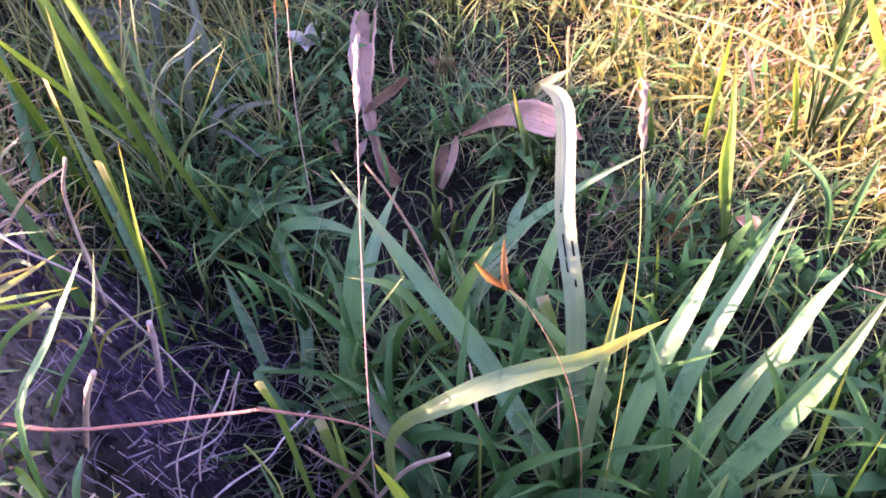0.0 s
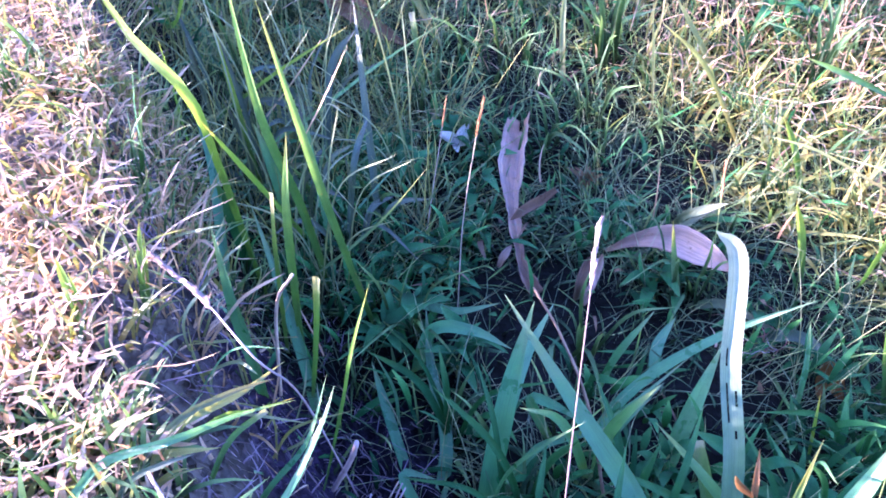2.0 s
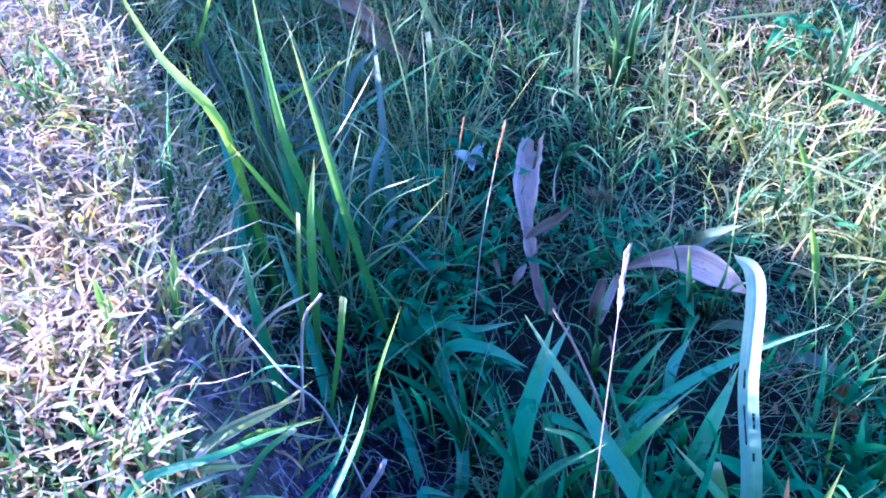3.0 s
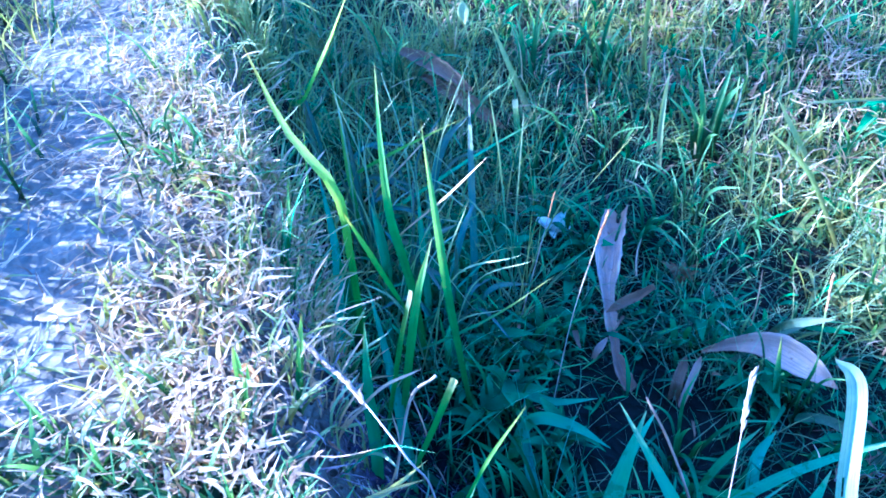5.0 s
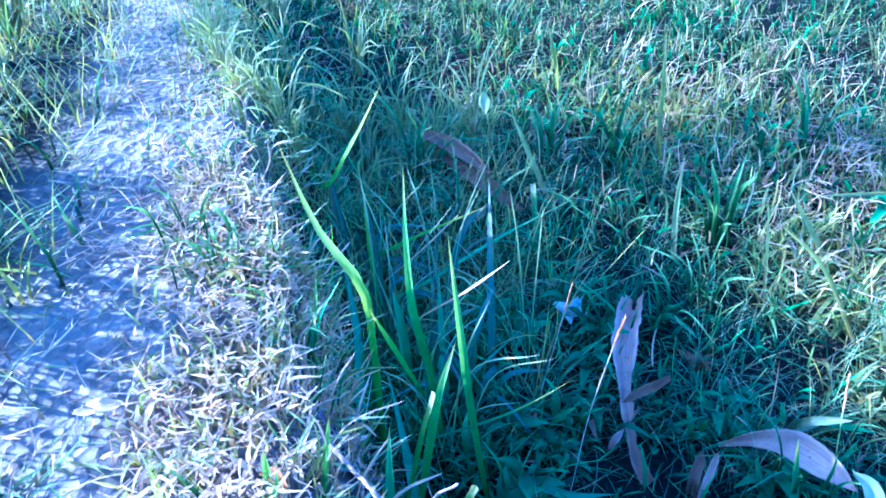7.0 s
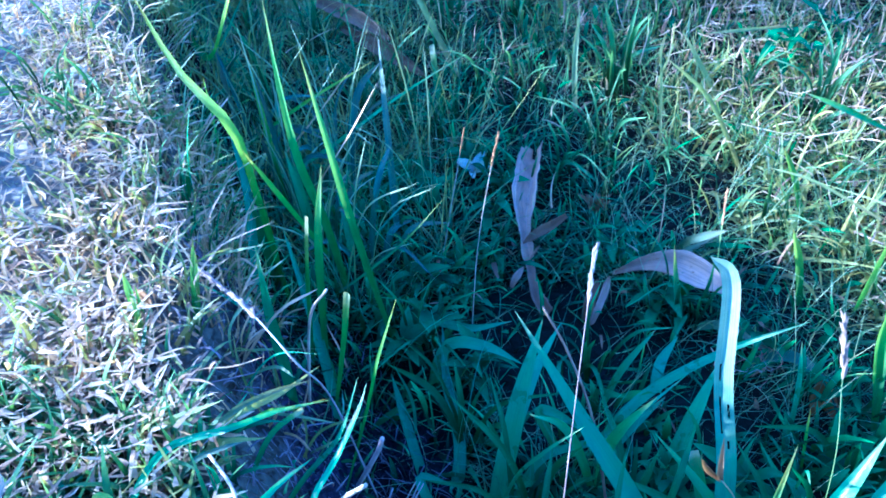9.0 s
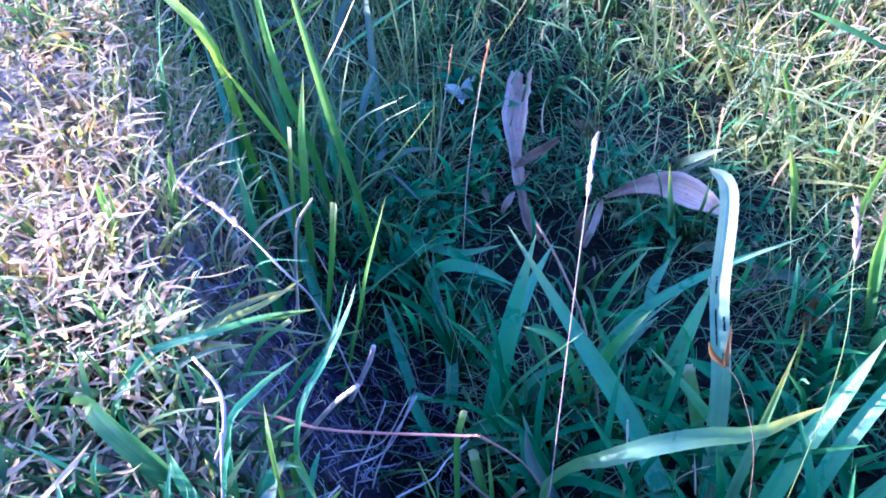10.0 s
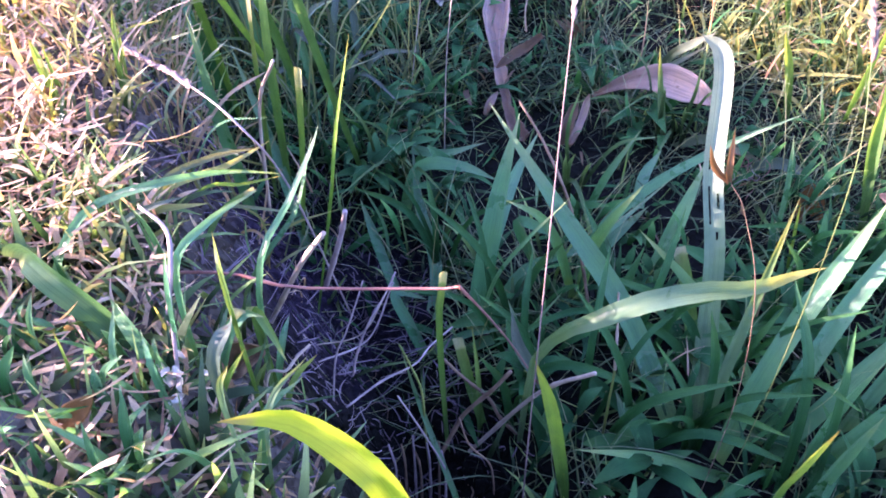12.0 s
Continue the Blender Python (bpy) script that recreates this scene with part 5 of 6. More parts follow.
for k, (x, y, n) in enumerate(((-0.25, 0.46, 7), (-0.31, 0.50, 8), (-0.21, 0.43, 6), (-0.37, 0.57, 8), (-0.29, 0.58, 7))):
    tussock("dull blue-green broad grass blades behind the tall clump", x, y, n, (0.08, 0.17), (0.0028, 0.0060), 1.1, dull, 820 + k, "dull blades in the tall clump")
for k, (x, y, n) in enumerate(((0.00, 0.74, 10), (0.22, 0.72, 10), (0.12, 0.95, 10), (-0.12, 0.92, 10), (0.34, 0.55, 10), (0.36, 0.85, 10), (-0.22, 0.86, 9), (0.28, 0.44, 8))):
    tussock("loose upright grass tuft in the open meadow", x, y, n, (0.06, 0.15), (0.0025, 0.006), 0.8, fine, 180 + k, "tufts in the open meadow")


r = random.Random(71)
for k in range(22):
    y = r.uniform(0.58, 1.25)
    x = float(bank_edge(y)) + r.uniform(-0.085, 0.03)
    tussock("pale fine grass tuft hanging over the path's edge", x, y, 20, (0.03, 0.10), (0.0008, 0.0022), 1.2, brow_grass, 700 + k, "pale tufts at the path's edge")


# ---- loose dead blades that lie on the bank and in the meadow ----
def dead_blade_meshes(count, length, width, mat, name, seed0):
    out = []
    for k in range(count):
        r = random.Random(seed0 + k)
        L, w = r.uniform(*length), r.uniform(*width)
        p, a, z = [Vector((0, 0, 0.001))], r.uniform(-0.4, 0.4), r.uniform(0.1, 0.5)
        for s in range(4):
            a += r.gauss(0, 0.45)
            z += r.gauss(0, 0.35)
            p.append(p[-1] + Vector((math.cos(a), math.sin(a), math.sin(z) * 0.6)) * (L / 4))
        v, f, uv = ribbon(p, w, taper(0.7, 0.2, 0.6), 10, 2, 0.6, r.uniform(-2.5, 2.5), 0.0, 0.08, (0.1, 0.2, 1), seed0 + k)
        out.append(mesh_of(name, v, f, uv, mat))
    return out


def strewn(name, label, category, group, meshes, count, x0, x1, y0, y1, keep, lift, seed):
    r = random.Random(seed)
    done = 0
    while done < count:
        x, y = r.uniform(x0, x1), r.uniform(y0, y1)
        if r.random() > keep(x, y):
            continue
        ob = new(name, r.choice(meshes))
        ob.matrix_world = Matrix.Translation((x, y, on_ground(x, y) + lift * r.random())) @ Euler((r.gauss(0, 0.25), r.gauss(0, 0.35), r.uniform(0, 6.28))).to_matrix().to_4x4() @ Matrix.Scale(r.uniform(0.7, 1.25), 4)
        tagged(ob, label, category, group)
        done += 1


def off_edge(x, y):
    return (x - float(bank_edge(y))) / 1.22


strewn("dead_grass_blade", "bleached curled dead grass blade on the sunny bank", "dead grass", "dead blades on the bank",
       dead_blade_meshes(18, (0.012, 0.034), (0.0008, 0.0019), M_STRAW, "dead_grass_blade", 300), 260, -0.5, -0.05, 0.02, 0.48,
       lambda x, y: 1.0 if -0.11 < off_edge(x, y) < (-0.03 if y < 0.26 else 0.02) else 0.0, 0.016, 7)
strewn("fallen_grass_blade", "pale straw blade fallen in the meadow grass", "dead grass", "dead blades in the meadow",
       dead_blade_meshes(14, (0.03, 0.07), (0.0008, 0.0022), M_STRAW, "fallen_grass_blade", 340), 90, -0.45, 0.5, 0.25, 0.95,
       lambda x, y: (0.015 if off_edge(x, y) < 0.48 else 1.0) if off_edge(x, y) > 0.08 else 0.0, 0.05, 8)


def weed(label, seed, leaves, size, group):
    """A low plant with pointed leaves in pairs up a short stem."""
    r = random.Random(seed)
    ob = tagged(empty_at("weed_plant", (0, 0, 0)), label, "weed", group)
    top = Vector((r.uniform(-0.01, 0.01), r.uniform(-0.01, 0.01), size * 1.1))
    part("stem", mesh_of("stem", *tube([(0, 0, -0.004), top * 0.5 + Vector((0.003, 0, 0)), top], 0.0008, 8, 5), M_GREENSTEM), ob)
    for k in range(leaves):
        o = top * (0.25 + 0.75 * k / (leaves - 1))
        a = k * 2.4 + r.uniform(-0.4, 0.4)
        L = size * r.uniform(0.7, 1.15)
        d = Vector((math.cos(a), math.sin(a), 0))
        p = [o, o + d * (L * 0.5) + UP * (L * r.uniform(0.15, 0.4)), o + d * L + UP * (L * r.uniform(-0.15, 0.3))]
        v, f, uv = ribbon(p, L * r.uniform(0.24, 0.34), lambda u: max(0.05, math.sin(math.pi * min(0.98, 0.08 + 0.9 * u ** 0.85))), 8, 4, 0.35, r.uniform(-0.4, 0.4), 0.0, 0.03, (0, -0.1, 1), seed + k)
        part("leaf", mesh_of("leaf", v, f, uv, M_WEED), ob)
    return ob


KINDS = [weed("low weed with pointed dark green leaves", 400 + 10 * k, 5 + k % 3, 0.020 + 0.003 * k, "low weeds in the meadow") for k in range(5)]
r = random.Random(33)
for k in range(20):
    x, y = r.uniform(0.16, 0.50), r.uniform(0.78, 1.15)
    copy_thing(KINDS[k % 5], Matrix.Translation((x, y, on_ground(x, y))) @ Euler((r.gauss(0, 0.2), r.gauss(0, 0.2), r.uniform(0, 6.28))).to_matrix().to_4x4() @ Matrix.Scale(r.uniform(1.1, 1.8), 4))
r = random.Random(21)
placed = 0
while placed < 60:
    x, y = r.uniform(-0.35, 0.3), r.uniform(0.12, 0.6)
    if not 0.10 < off_edge(x, y) < 0.36 or math.hypot(x + 0.05, (y - 0.38) * 0.6) < 0.06 or math.hypot(x, (y - 0.37) * 0.6) < 0.045:
        continue
    m = Matrix.Translation((x, y, on_ground(x, y))) @ Euler((r.gauss(0, 0.15), r.gauss(0, 0.15), r.uniform(0, 6.28))).to_matrix().to_4x4()
    if placed < 5:
        KINDS[placed].matrix_basis = m
    else:
        copy_thing(KINDS[placed % 5], m)
    placed += 1

# added to shade bank and path; the nearest stand out of view
for k, (x, y, n) in enumerate(((-0.40, -0.03, 26), (-0.43, 0.02, 24), (-0.47, -0.06, 24), (-0.57, 0.20, 26), (-0.70, 0.32, 24), (-0.86, 0.50, 22), (-0.95, 0.72, 22), (-0.74, 0.35, 26), (-0.70, 0.27, 26), (-0.92, 0.60, 26))):
    tussock("tall grass tussock added on the far verge to cast shade", x, y, n + 14, (0.10, 0.20), (0.0045, 0.0080), 0.8, (brow_grass, fine)[k % 2], 220 + k, "tussocks on the verge")

for k, (x, y, n) in enumerate(((-0.200, 0.185, 16), (-0.232, 0.235, 16), (-0.255, 0.275, 14), (-0.215, 0.150, 14), (-0.300, 0.335, 14), (-0.180, 0.120, 12), (-0.345, 0.400, 14), (-0.270, 0.215, 12))):
    tussock("bleached dry grass tuft on the bank's edge", x, y, n, (0.012, 0.038), (0.0006, 0.0016), 1.1, fine if k % 3 == 2 else straw, 260 + k, "dry tufts on the bank")

for k, (x, y) in enumerate(((-0.290, 0.318), (-0.297, 0.354), (-0.248, 0.233), (-0.251, 0.266), (-0.275, 0.269), (-0.305, 0.361), (-0.253, 0.250), (-0.275, 0.329))):
    tussock("pale dry grass tuft standing on the lit brow", x, y, 10, (0.014, 0.04), (0.0007, 0.0017), 1.1, straw, 300 + k, "dry tufts on the brow")
    tussock("yellow-green grass tuft on the lit brow", x + 0.012, y + 0.01, 6, (0.025, 0.06), (0.0009, 0.0020), 0.9, fine, 320 + k, "green tufts on the brow")


r = random.Random(55)
for k in range(26):
    y = r.uniform(0.16, 0.62)
    x = float(bank_edge(y)) + r.uniform(-0.03, 0.012)
    c = clump("mixed straw and green grass tuft overhanging the brow", (x, y, on_ground(x, y)), "tufts on the brow")
    for j in range(12):
        fx, fy = x + r.gauss(0, 0.010), y + r.gauss(0, 0.010)
        foot = Vector((fx, fy, on_ground(fx, fy)))
        L = r.uniform(0.022, 0.06)
        way = Vector((r.gauss(0.35, 0.5), r.gauss(0, 0.5), r.uniform(0.6, 1.3))).normalized()
        mid = foot + way * (L * 0.55)
        tip = foot + way * L + Vector((r.gauss(0, 0.008), r.gauss(0, 0.008), r.uniform(-0.012, 0.002)))
        (straw, brow_grass, wire)[j % 3](c, r.uniform(0.0006, 0.0015), foot, mid, tip)

for k in range(20):
    x, y = r.uniform(-0.26, 0.20), r.uniform(0.30, 0.80)
    if 0.1 < off_edge(x, y) < 0.6 and math.hypot(x + 0.06, y - 0.42) > 0.05 and math.hypot(x + 0.01, y - 0.40) > 0.04:
        tussock("loose dark green grass tuft in the shaded meadow", x, y, 9, (0.04, 0.11), (0.0012, 0.0034), 1.2, fine, 500 + k, "tufts in the shade")

for k, (x, y) in enumerate(((-0.328, 0.314), (-0.340, 0.304), (-0.321, 0.326), (-0.424, 0.501), (-0.554, 0.738), (-0.383, 0.337), (-0.463, 0.540), (-0.697, 1.009))):
    tussock("spreading dark green grass tuft rooted at the path's edge", x, y, 18, (0.02, 0.05), (0.0010, 0.0026), 1.7, fine if k % 3 else brow_grass, 600 + k, "tufts at the path's edge")

# ---- an unseen tree added on the verge to shade a band of the meadow ----
def young_tree(x, y, height, seed):
    r = random.Random(seed)
    z = on_ground(x, y)
    ob = tagged(empty_at("young_tree", (x, y, z)), "slender unseen tree added on the verge to cast shade", "tree")
    foot = Vector((x, y, z - 0.02))
    top = foot + Vector((0.03, 0.02, height))
    trunk = [foot, foot.lerp(top, 0.35) + Vector((0.02, -0.01, 0)), foot.lerp(top, 0.7) + Vector((-0.01, 0.01, 0)), top]
    part("trunk", mesh_of("trunk", *tube(trunk, 0.012, 20, 8, 0.3), M_BROWNSTEM), ob)
    verts, faces, uvs = [], [], []
    for k in range(11):
        a = foot.lerp(top, 0.70 + 0.28 * k / 11)
        az = k * 2.4
        d = Vector((math.cos(az), math.sin(az), 0.55)).normalized()
        L = r.uniform(0.09, 0.16) * (1.1 - 0.4 * k / 11)
        limb = [a, a + d * L * 0.5 + Vector((0, 0, 0.01)), a + d * L + Vector((0, 0, -0.01))]
        part("limb", mesh_of("limb", *tube(limb, 0.003, 10, 6, 0.3), M_BROWNSTEM), ob)
        for j in range(42):
            o = limb[0].lerp(limb[2], r.uniform(0.3, 1.05)) + Vector((r.gauss(0, 0.02), r.gauss(0, 0.02), r.gauss(0, 0.02)))
            e = Vector((r.gauss(0, 1), r.gauss(0, 1), r.gauss(-0.2, 0.6))).normalized() * r.uniform(0.03, 0.055)
            v, f, uv = ribbon([o, o + e * 0.5 + Vector((0, 0, 0.004)), o + e], e.length * 0.45, OVAL, 4, 2, 0.3, 0.3, 0.0, 0.0, None, j)
            faces += [tuple(q + len(verts) for q in face) for face in f]
            verts += v
            uvs += uv
    part("crown", mesh_of("crown", verts, faces, uvs, M_WEED), ob)


young_tree(-2.95, 0.42, 1.30, 5)


# ---- uncountable grass ----
def sward(name, label, category, mat, xy, length, width, lean, droop, segs=3, lift=0.0, seed=0, lying=0.0, leafy=False):
    """Many small blades in one mesh. xy: their feet; length, width: ranges in metres; lean: spread from upright; lying: share that lies flat."""
    g = np.random.default_rng(seed)
    n = len(xy)
    x, y = xy[:, 0], xy[:, 1]
    z = ground_z(x, y) + lift * g.random(n)
    L = length[0] + (length[1] - length[0]) * g.random(n) ** 1.4
    W = width[0] + (width[1] - width[0]) * g.random(n)
    az = g.random(n) * 2 * np.pi
    tilt = np.abs(g.normal(0, lean, n))
    flat = g.random(n) < lying
    tilt = np.where(flat, np.pi / 2 - 0.25 * g.random(n), np.clip(tilt, 0, 1.3))
    bend = droop * g.random(n) * np.where(flat, 0.1, 1.0)
    turn = g.normal(0, 0.5, n)
    face = az + np.pi / 2 + g.normal(0, 0.5, n)
    verts = np.empty((n, (segs + 1) * 2, 3), np.float32)
    uv = np.empty((n, (segs + 1) * 2, 2), np.float32)
    px, py, pz = x.copy(), y.copy(), z - np.where(flat, -0.003, 0.004)
    for s in range(segs + 1):
        u = s / segs
        w = W / 2 * ((np.sin(np.pi * min(0.97, 0.12 + 0.88 * u)) if leafy else (1 - u ** 2.2)) + 0.03)
        dx, dy = np.cos(face) * w, np.sin(face) * w
        verts[:, 2 * s] = np.stack([px - dx, py - dy, pz], 1)
        verts[:, 2 * s + 1] = np.stack([px + dx, py + dy, pz + w * 0.5], 1)
        uv[:, 2 * s], uv[:, 2 * s + 1] = (0, u), (1, u)
        a = tilt + bend * (u + 0.5 / segs) * 1.6
        d = L / segs
        dirn = az + turn * u
        px = px + np.sin(a) * np.cos(dirn) * d
        py = py + np.sin(a) * np.sin(dirn) * d
        pz = np.maximum(pz + np.cos(a) * d, ground_z(px, py) + 0.002)
    k = (segs + 1) * 2
    base = (np.arange(n) * k)[:, None, None]
    quad = np.array([[2 * s, 2 * s + 1, 2 * s + 3, 2 * s + 2] for s in range(segs)])[None]
    faces = (base + quad).reshape(-1, 4)
    me = bpy.data.meshes.new(name)
    me.vertices.add(n * k)
    me.vertices.foreach_set("co", verts.reshape(-1))
    me.loops.add(faces.size)
    me.loops.foreach_set("vertex_index", faces.ravel().astype(np.int32))
    me.polygons.add(len(faces))
    me.polygons.foreach_set("loop_start", np.arange(0, faces.size, 4, dtype=np.int32))
    me.polygons.foreach_set("use_smooth", np.ones(len(faces), dtype=bool))
    me.update(calc_edges=True)
    layer = me.uv_layers.new(name="UVMap")
    layer.data.foreach_set("uv", uv.reshape(-1, 2)[faces.ravel()].ravel())
    me.materials.append(mat)
    return tagged(new(name, me), label, category, kind="stuff")


def scattered(n, x0, x1, y0, y1, keep, seed, bare=True):
    """Feet of blades in a stretch of the plan, kept with the chance that keep gives, in loose tufts."""
    g = np.random.default_rng(seed)
    p = np.stack([g.uniform(x0, x1, n), g.uniform(y0, y1, n)], 1)
    tufts = np.stack([g.uniform(x0, x1, n // 30 + 1), g.uniform(y0, y1, n // 30 + 1)], 1)
    pick = g.integers(0, len(tufts), n)
    joined = g.random(n) < 0.55
    p[joined] = tufts[pick[joined]] + g.normal(0, 0.012, (joined.sum(), 2))
    # hardly anything grows in the dry hollow under the bank
    scant = 1 - 0.55 * step(0.07, 0.04, np.hypot(p[:, 0] - -0.162, (p[:, 1] - 0.216) * 0.8))
    scant = scant * (1 - 0.92 * step(0.045, 0.025, np.hypot(p[:, 0] - -0.101, p[:, 1] - 0.131)))
    slip = np.abs((p[:, 0] - bank_edge(p[:, 1])) / 1.22 - 0.006)
    scant = scant * (1 - 0.9 * step(0.034, 0.018, slip) * step(0.085, 0.11, p[:, 1]) * step(0.225, 0.185, p[:, 1]))
    if not bare:
        scant = np.ones(len(p))
    # wide stretches thin out unevenly towards their borders
    if x1 - x0 > 1.1:
        ragged = 0.10 * np.sin(p[:, 0] * 3.1 + p[:, 1] * 1.7) + 0.06 * np.sin(p[:, 0] * 7.3 - p[:, 1] * 9.1)
        for inside, span in ((p[:, 0] - x0, x1 - x0), (x1 - p[:, 0], x1 - x0), (y1 - p[:, 1], y1 - y0)):
            scant = scant * step(0.0, 0.2 * span, inside + 0.6 * ragged * span)
    return p[g.random(n) < keep(p[:, 0], p[:, 1]) * scant]


def beyond(x, y):
    """Distance from the bank's edge: meadow plus, bank and path minus."""
    return (x - bank_edge(y)) / 1.22


def in_meadow(x, y):
    # the hollow at the foot of the bank is nearly bare
    d = beyond(x, y)
    bare = 1 - 0.95 * step(0.09, 0.045, d) * step(0.25, 0.16, y)
    # broad leaves shade out the fine grass near the bank
    thin_out = 1 - 0.25 * step(0.36, 0.26, d) * step(0.44, 0.34, y)
    # the grass is pressed down under the dead leaves
    pressed = 1 - 0.75 * np.maximum(step(0.055, 0.035, np.hypot(x + 0.05, (y - 0.37) * 0.5)), step(0.04, 0.02, np.hypot(x + 0.004, (y - 0.37) * 0.5)))
    return step(0.0, 0.05, d) * bare * thin_out * pressed


def on_path(x, y):
    d = -beyond(x, y)
    return step(0.04, 0.08, d) * step(0.21, 0.16, d)


def on_bank(x, y):
    d = -beyond(x, y)
    return step(-0.02, 0.02, d) * step(0.13, 0.06, d)


def past_path(x, y):
    return step(0.145, 0.20, -beyond(x, y))


def slope_and_bank(x, y):
    d = -beyond(x, y)
    near_bare = 1 - 0.7 * step(0.045, 0.01, d) * step(0.30, 0.20, y)
    return step(-0.10, -0.05, d) * step(0.13, 0.06, d) * near_bare


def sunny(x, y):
    """Straw lies thicker in the open meadow away from the bank."""
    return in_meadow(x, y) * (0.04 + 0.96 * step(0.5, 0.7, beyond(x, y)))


def leafy_spot(x, y):
    """Weeds keep to the shaded strip at the bank's foot."""
    return in_meadow(x, y) * (0.12 + 0.88 * step(0.46, 0.34, beyond(x, y)) * step(0.75, 0.55, y))


def straw_bank(x, y):
    # little straw lies on the near end of the bank
    return slope_and_bank(x, y) * step(-0.03, 0.005, -beyond(x, y)) * (0.2 + 0.8 * step(0.04, 0.12, y)) * (0.22 + 0.78 * step(0.52, 0.38, y))


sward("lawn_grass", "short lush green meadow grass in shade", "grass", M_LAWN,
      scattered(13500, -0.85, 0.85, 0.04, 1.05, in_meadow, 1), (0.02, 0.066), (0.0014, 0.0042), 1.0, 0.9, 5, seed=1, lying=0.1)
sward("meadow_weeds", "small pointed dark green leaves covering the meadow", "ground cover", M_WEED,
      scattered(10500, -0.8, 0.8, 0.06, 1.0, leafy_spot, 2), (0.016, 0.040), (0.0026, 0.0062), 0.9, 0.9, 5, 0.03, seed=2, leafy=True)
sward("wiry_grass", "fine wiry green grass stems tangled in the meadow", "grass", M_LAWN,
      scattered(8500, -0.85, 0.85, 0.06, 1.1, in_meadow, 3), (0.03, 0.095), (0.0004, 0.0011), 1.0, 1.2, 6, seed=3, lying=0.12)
# their light colour paints bright highlights over the shaded meadow
sward("bright_wiry_grass", "long thin light green grass stems above the shaded meadow", "grass", M_WIRE,
      scattered(6500, -0.6, 0.5, 0.10, 0.9, lambda x, y: in_meadow(x, y) * step(0.72, 0.5, beyond(x, y)), 43), (0.04, 0.12), (0.0003, 0.0008), 1.0, 0.9, 7, seed=43, lying=0.15)
sward("meadow_straw", "dry straw blades lying in the green meadow", "straw", M_STRAW,
      scattered(12000, -0.7, 1.0, 0.1, 1.25, sunny, 4), (0.015, 0.055), (0.0006, 0.0020), 0.9, 0.9, 5, 0.05, seed=4, lying=0.4)
# the lit-toned grass starts about where the sun clears the bank's shadow
sward("sunny_meadow_grass", "yellow green grass of the open sunny meadow", "grass", M_SUNLIT_TONE,
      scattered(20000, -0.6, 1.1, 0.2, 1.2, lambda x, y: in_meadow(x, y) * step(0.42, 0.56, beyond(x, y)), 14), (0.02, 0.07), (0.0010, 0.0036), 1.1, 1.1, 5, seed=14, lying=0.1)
sward("broad_sunny_grass", "broad yellow green blades bent over in the sunny meadow", "grass", M_SUNLIT_TONE,
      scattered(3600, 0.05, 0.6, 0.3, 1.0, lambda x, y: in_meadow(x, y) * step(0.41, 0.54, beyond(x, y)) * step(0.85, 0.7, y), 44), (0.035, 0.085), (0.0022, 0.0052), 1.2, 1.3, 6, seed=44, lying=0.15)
sward("sunny_straw", "broad bleached dead blades tangled in the sunny meadow", "straw", M_STRAW,
      scattered(2600, 0.05, 0.6, 0.3, 1.0, lambda x, y: in_meadow(x, y) * step(0.43, 0.58, beyond(x, y)), 45), (0.02, 0.06), (0.0007, 0.0024), 0.9, 1.4, 6, 0.03, seed=45, lying=0.35)
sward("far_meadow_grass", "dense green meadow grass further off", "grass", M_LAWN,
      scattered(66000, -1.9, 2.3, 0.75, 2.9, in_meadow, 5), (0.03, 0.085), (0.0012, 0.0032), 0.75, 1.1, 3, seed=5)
# paler blades put the far meadow's sunlight into its colour
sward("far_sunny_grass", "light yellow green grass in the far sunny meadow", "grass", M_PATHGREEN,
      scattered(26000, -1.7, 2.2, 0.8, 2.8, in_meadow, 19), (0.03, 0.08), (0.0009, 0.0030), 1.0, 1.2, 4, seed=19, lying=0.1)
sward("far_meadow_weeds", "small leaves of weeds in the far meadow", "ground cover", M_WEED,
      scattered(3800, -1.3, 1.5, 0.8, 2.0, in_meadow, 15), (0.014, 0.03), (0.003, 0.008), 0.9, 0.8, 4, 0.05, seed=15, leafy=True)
sward("distant_meadow_grass", "rough green grass on the rising ground behind", "grass", M_LAWN,
      scattered(52000, -5.5, 5.0, 1.9, 7.0, in_meadow, 6), (0.08, 0.22), (0.004, 0.010), 0.5, 0.8, 3, seed=6)
sward("far_meadow_straw", "dry bleached straw among the far meadow grass", "straw", M_STRAW,
      scattered(16000, -1.4, 2.0, 0.72, 3.0, in_meadow, 7), (0.015, 0.06), (0.0006, 0.0018), 0.8, 0.8, 4, 0.06, seed=7, lying=0.4)
sward("bank_straw", "bleached mown straw lying on the sunny bank", "straw", M_STRAW,
      scattered(80000, -0.8, 0.0, -0.1, 0.95, straw_bank, 8), (0.004, 0.016), (0.0007, 0.0023), 0.9, 0.9, 4, 0.018, seed=8, lying=0.4)
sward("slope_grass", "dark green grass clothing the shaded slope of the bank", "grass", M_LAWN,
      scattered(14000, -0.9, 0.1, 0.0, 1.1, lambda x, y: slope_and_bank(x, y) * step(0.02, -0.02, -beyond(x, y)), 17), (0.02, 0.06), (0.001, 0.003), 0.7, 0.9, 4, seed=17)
sward("edge_grass", "dark rough grass where the bank meets the path", "grass", M_LAWN,
      scattered(9000, -1.0, -0.2, 0.34, 1.2, lambda x, y: on_bank(x, y) * step(0.36, 0.48, y), 47), (0.02, 0.06), (0.0009, 0.0028), 1.0, 1.0, 5, seed=47, lying=0.1)
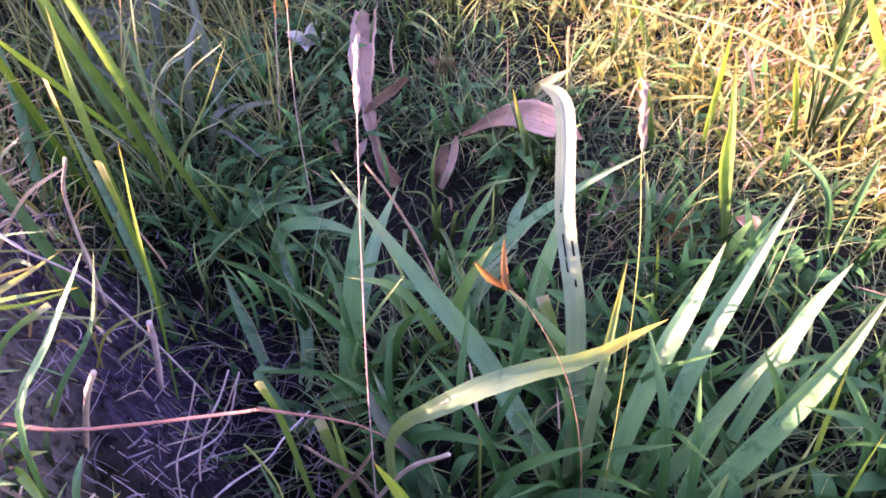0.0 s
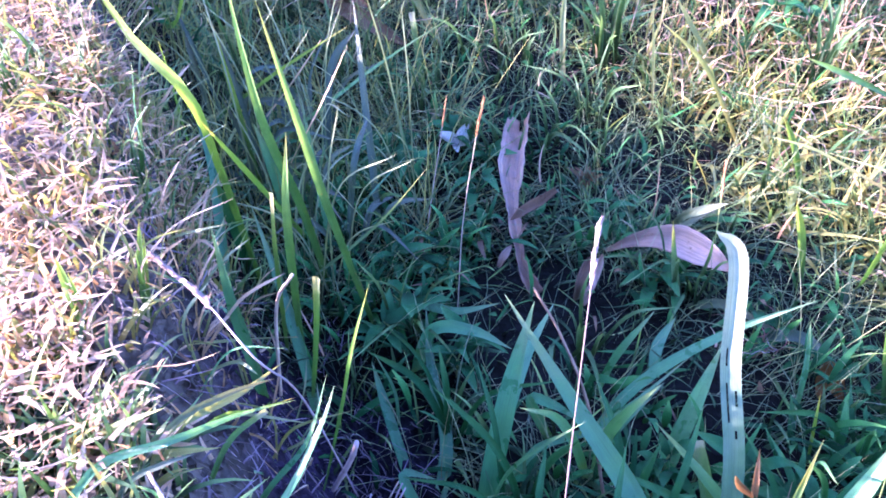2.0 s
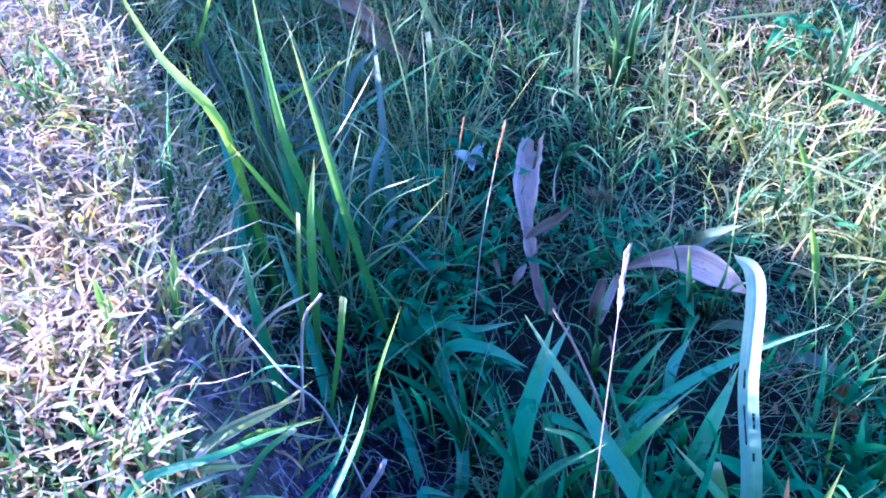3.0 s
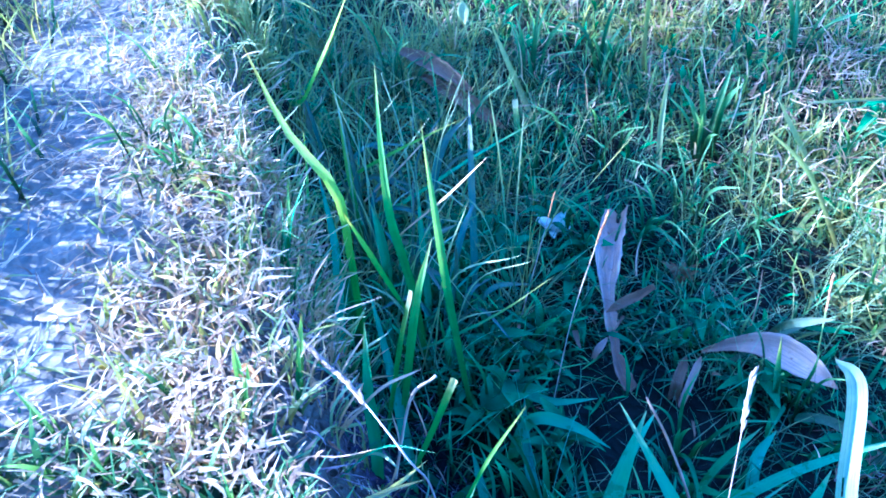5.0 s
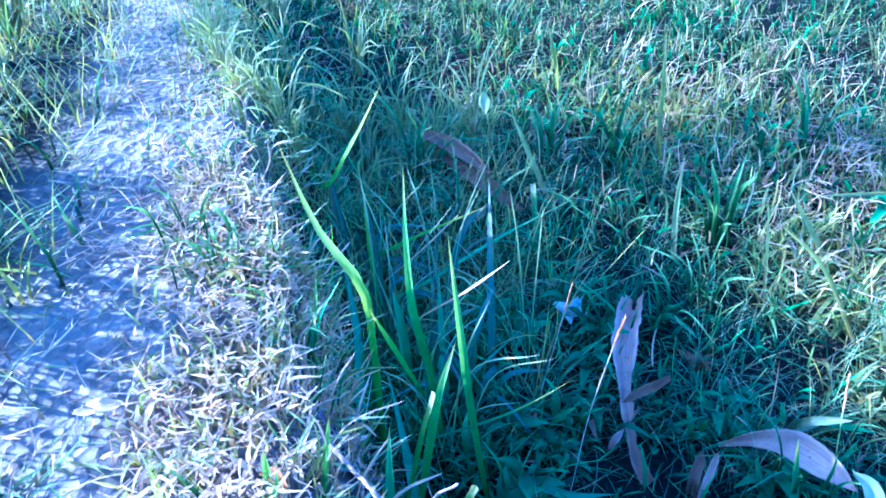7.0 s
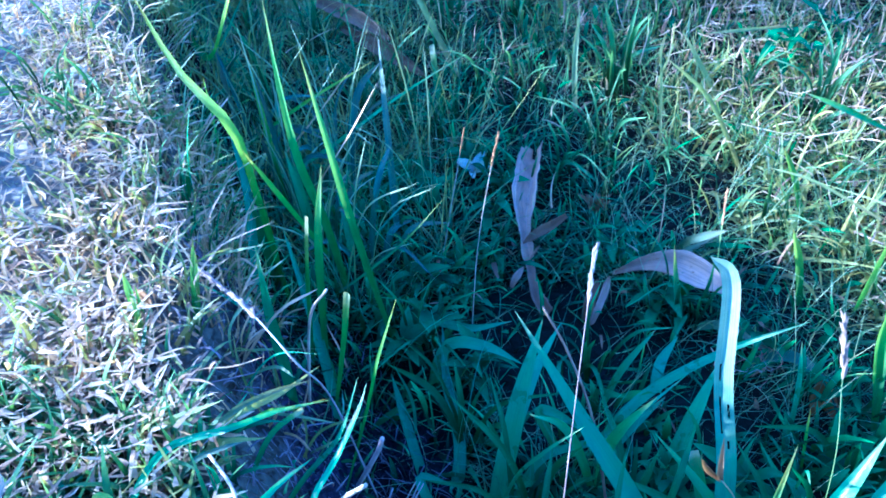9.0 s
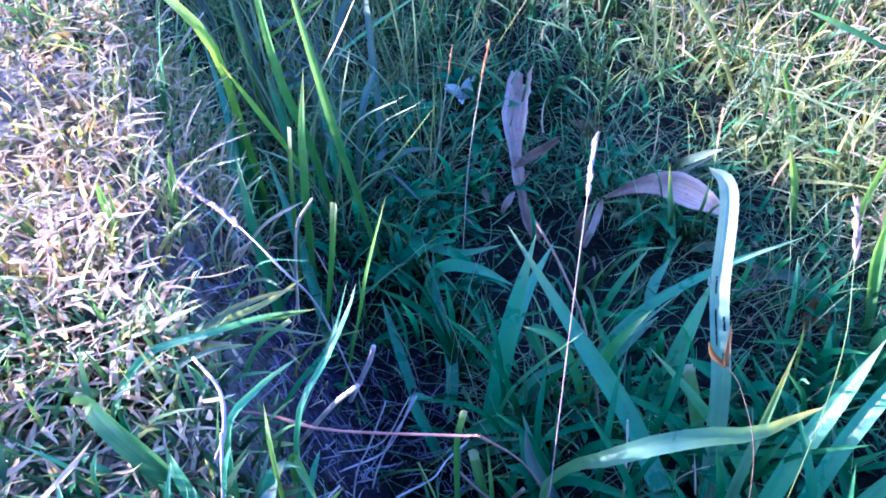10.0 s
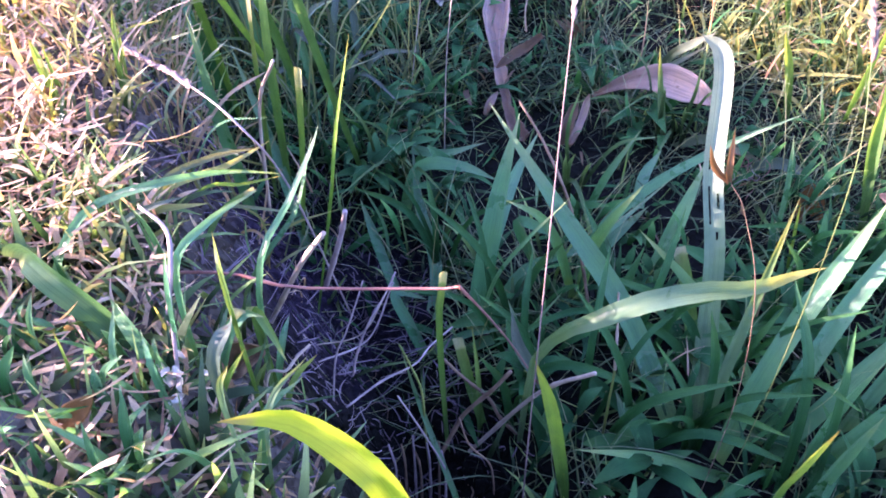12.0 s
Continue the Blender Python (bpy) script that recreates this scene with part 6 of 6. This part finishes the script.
sward("tall_fine_grass", "tall pale fine grass behind the tall clumps", "grass", M_PATHGREEN,
      scattered(2600, -0.62, -0.14, 0.44, 0.95, lambda x, y: in_meadow(x, y) * step(0.34, 0.24, beyond(x, y)), 48), (0.05, 0.15), (0.0006, 0.0022), 0.7, 1.0, 7, seed=48)
sward("leaf_litter", "reddish brown crumbled leaf litter between the grass", "leaf litter", M_BROWNLEAF,
      scattered(9000, -0.3, 0.9, 0.3, 1.5, lambda x, y: in_meadow(x, y) * (np.exp(-(((x - 0.36) / 0.10) ** 2 + ((y - 0.50) / 0.09) ** 2)) + np.exp(-(((x - 0.05) / 0.14) ** 2 + ((y - 1.0) / 0.14) ** 2)) + 0.04), 18),
      (0.008, 0.03), (0.0015, 0.005), 0.9, 1.0, 3, 0.03, seed=18, lying=0.6)
sward("bank_grass", "short green grass growing through straw on the bank", "grass", M_PATHGREEN,
      scattered(26000, -0.8, 0.0, -0.1, 0.95, straw_bank, 9), (0.012, 0.036), (0.0010, 0.0028), 0.65, 1.1, 5, seed=9)
sward("path_straw", "fine dry clippings trodden flat on the path", "straw", M_STRAW,
      scattered(95000, -2.0, 0.4, -0.5, 2.4, on_path, 10), (0.008, 0.032), (0.0006, 0.0018), 0.9, 1.2, 3, 0.006, seed=10, lying=0.7)
sward("path_grass", "sparse trodden green grass on the path", "grass", M_PATHGREEN,
      scattered(21000, -2.0, 0.4, -0.5, 2.4, on_path, 11), (0.010, 0.03), (0.0008, 0.002), 0.8, 1.0, 3, seed=11, lying=0.3)
sward("verge_lawn", "pale fine grass on the far side of the path", "grass", M_PATHGREEN,
      scattered(52000, -2.6, -0.05, -0.6, 2.6, past_path, 16), (0.03, 0.10), (0.0008, 0.0028), 0.8, 1.1, 4, seed=16)
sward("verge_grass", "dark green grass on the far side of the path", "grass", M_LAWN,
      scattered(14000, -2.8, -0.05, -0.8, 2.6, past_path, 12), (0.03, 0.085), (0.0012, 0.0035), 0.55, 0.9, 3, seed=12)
sward("hollow_roots", "pale dry root hairs and straw in the hollow", "straw", M_ROOT,
      scattered(2600, -0.24, -0.03, 0.02, 0.34, lambda x, y: step(0.07, 0.04, np.abs(beyond(x, y) - 0.03)) * 0.6, 13, False), (0.008, 0.028), (0.0004, 0.0010), 0.8, 2.6, 7, 0.015, seed=13, lying=0.35)

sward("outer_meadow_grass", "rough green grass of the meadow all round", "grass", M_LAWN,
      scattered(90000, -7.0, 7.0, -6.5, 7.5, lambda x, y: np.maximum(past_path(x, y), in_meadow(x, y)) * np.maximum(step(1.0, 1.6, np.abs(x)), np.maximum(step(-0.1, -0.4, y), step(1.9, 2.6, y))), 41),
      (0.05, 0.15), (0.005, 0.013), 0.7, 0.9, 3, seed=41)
sward("rear_meadow_grass", "green meadow grass on both sides of the path", "grass", M_LAWN,
      scattered(26000, -1.9, 1.9, -1.9, 0.5, lambda x, y: np.maximum(past_path(x, y), in_meadow(x, y)) * np.maximum(step(0.55, 0.8, np.abs(x)), step(0.0, -0.15, y)), 46), (0.03, 0.085), (0.003, 0.008), 0.7, 0.9, 3, seed=46)
sward("near_bank_grass", "dark green cropped grass on the near end of the bank", "grass", M_LAWN,
      scattered(5200, -0.42, -0.03, -0.10, 0.13, lambda x, y: step(-0.012, 0.02, -beyond(x, y)), 20), (0.012, 0.040), (0.0012, 0.0036), 0.8, 1.0, 5, seed=20)

sward("near_bank_straw", "pink bleached bits of straw on the near end of the bank", "straw", M_STRAW,
      scattered(3400, -0.42, -0.03, -0.08, 0.14, lambda x, y: step(-0.012, 0.02, -beyond(x, y)), 42), (0.005, 0.018), (0.0006, 0.0019), 0.9, 1.8, 6, 0.012, seed=42, lying=0.4)
# ---- crumbs of earth in the hollow ----
def crumbs(name, label, count, x0, x1, y0, y1, keep, size, mat, seed):
    """Small angular lumps in one mesh."""
    g = np.random.default_rng(seed)
    p = scattered(count, x0, x1, y0, y1, keep, seed, False)
    octa = np.array([(1, 0, 0), (0, 1, 0), (-1, 0, 0), (0, -1, 0), (0, 0, 1), (0, 0, -1)], float)
    tri = np.array([(0, 1, 4), (1, 2, 4), (2, 3, 4), (3, 0, 4), (1, 0, 5), (2, 1, 5), (3, 2, 5), (0, 3, 5)])
    n = len(p)
    r = size[0] + (size[1] - size[0]) * g.random(n) ** 3
    co = octa[None] * r[:, None, None] * g.uniform(0.5, 1.2, (n, 6, 3))
    co += np.stack([p[:, 0], p[:, 1], ground_z(p[:, 0], p[:, 1])], 1)[:, None] + g.normal(0, 0.15, (n, 6, 3)) * r[:, None, None]
    co[:, :, 2] += np.array([bumps(x, y) for x, y in p])[:, None]
    me = bpy.data.meshes.new(name)
    me.from_pydata(co.reshape(-1, 3).tolist(), [], (tri[None] + np.arange(n)[:, None, None] * 6).reshape(-1, 3).tolist())
    me.materials.append(mat)
    return tagged(new(name, me), label, "soil", kind="stuff")


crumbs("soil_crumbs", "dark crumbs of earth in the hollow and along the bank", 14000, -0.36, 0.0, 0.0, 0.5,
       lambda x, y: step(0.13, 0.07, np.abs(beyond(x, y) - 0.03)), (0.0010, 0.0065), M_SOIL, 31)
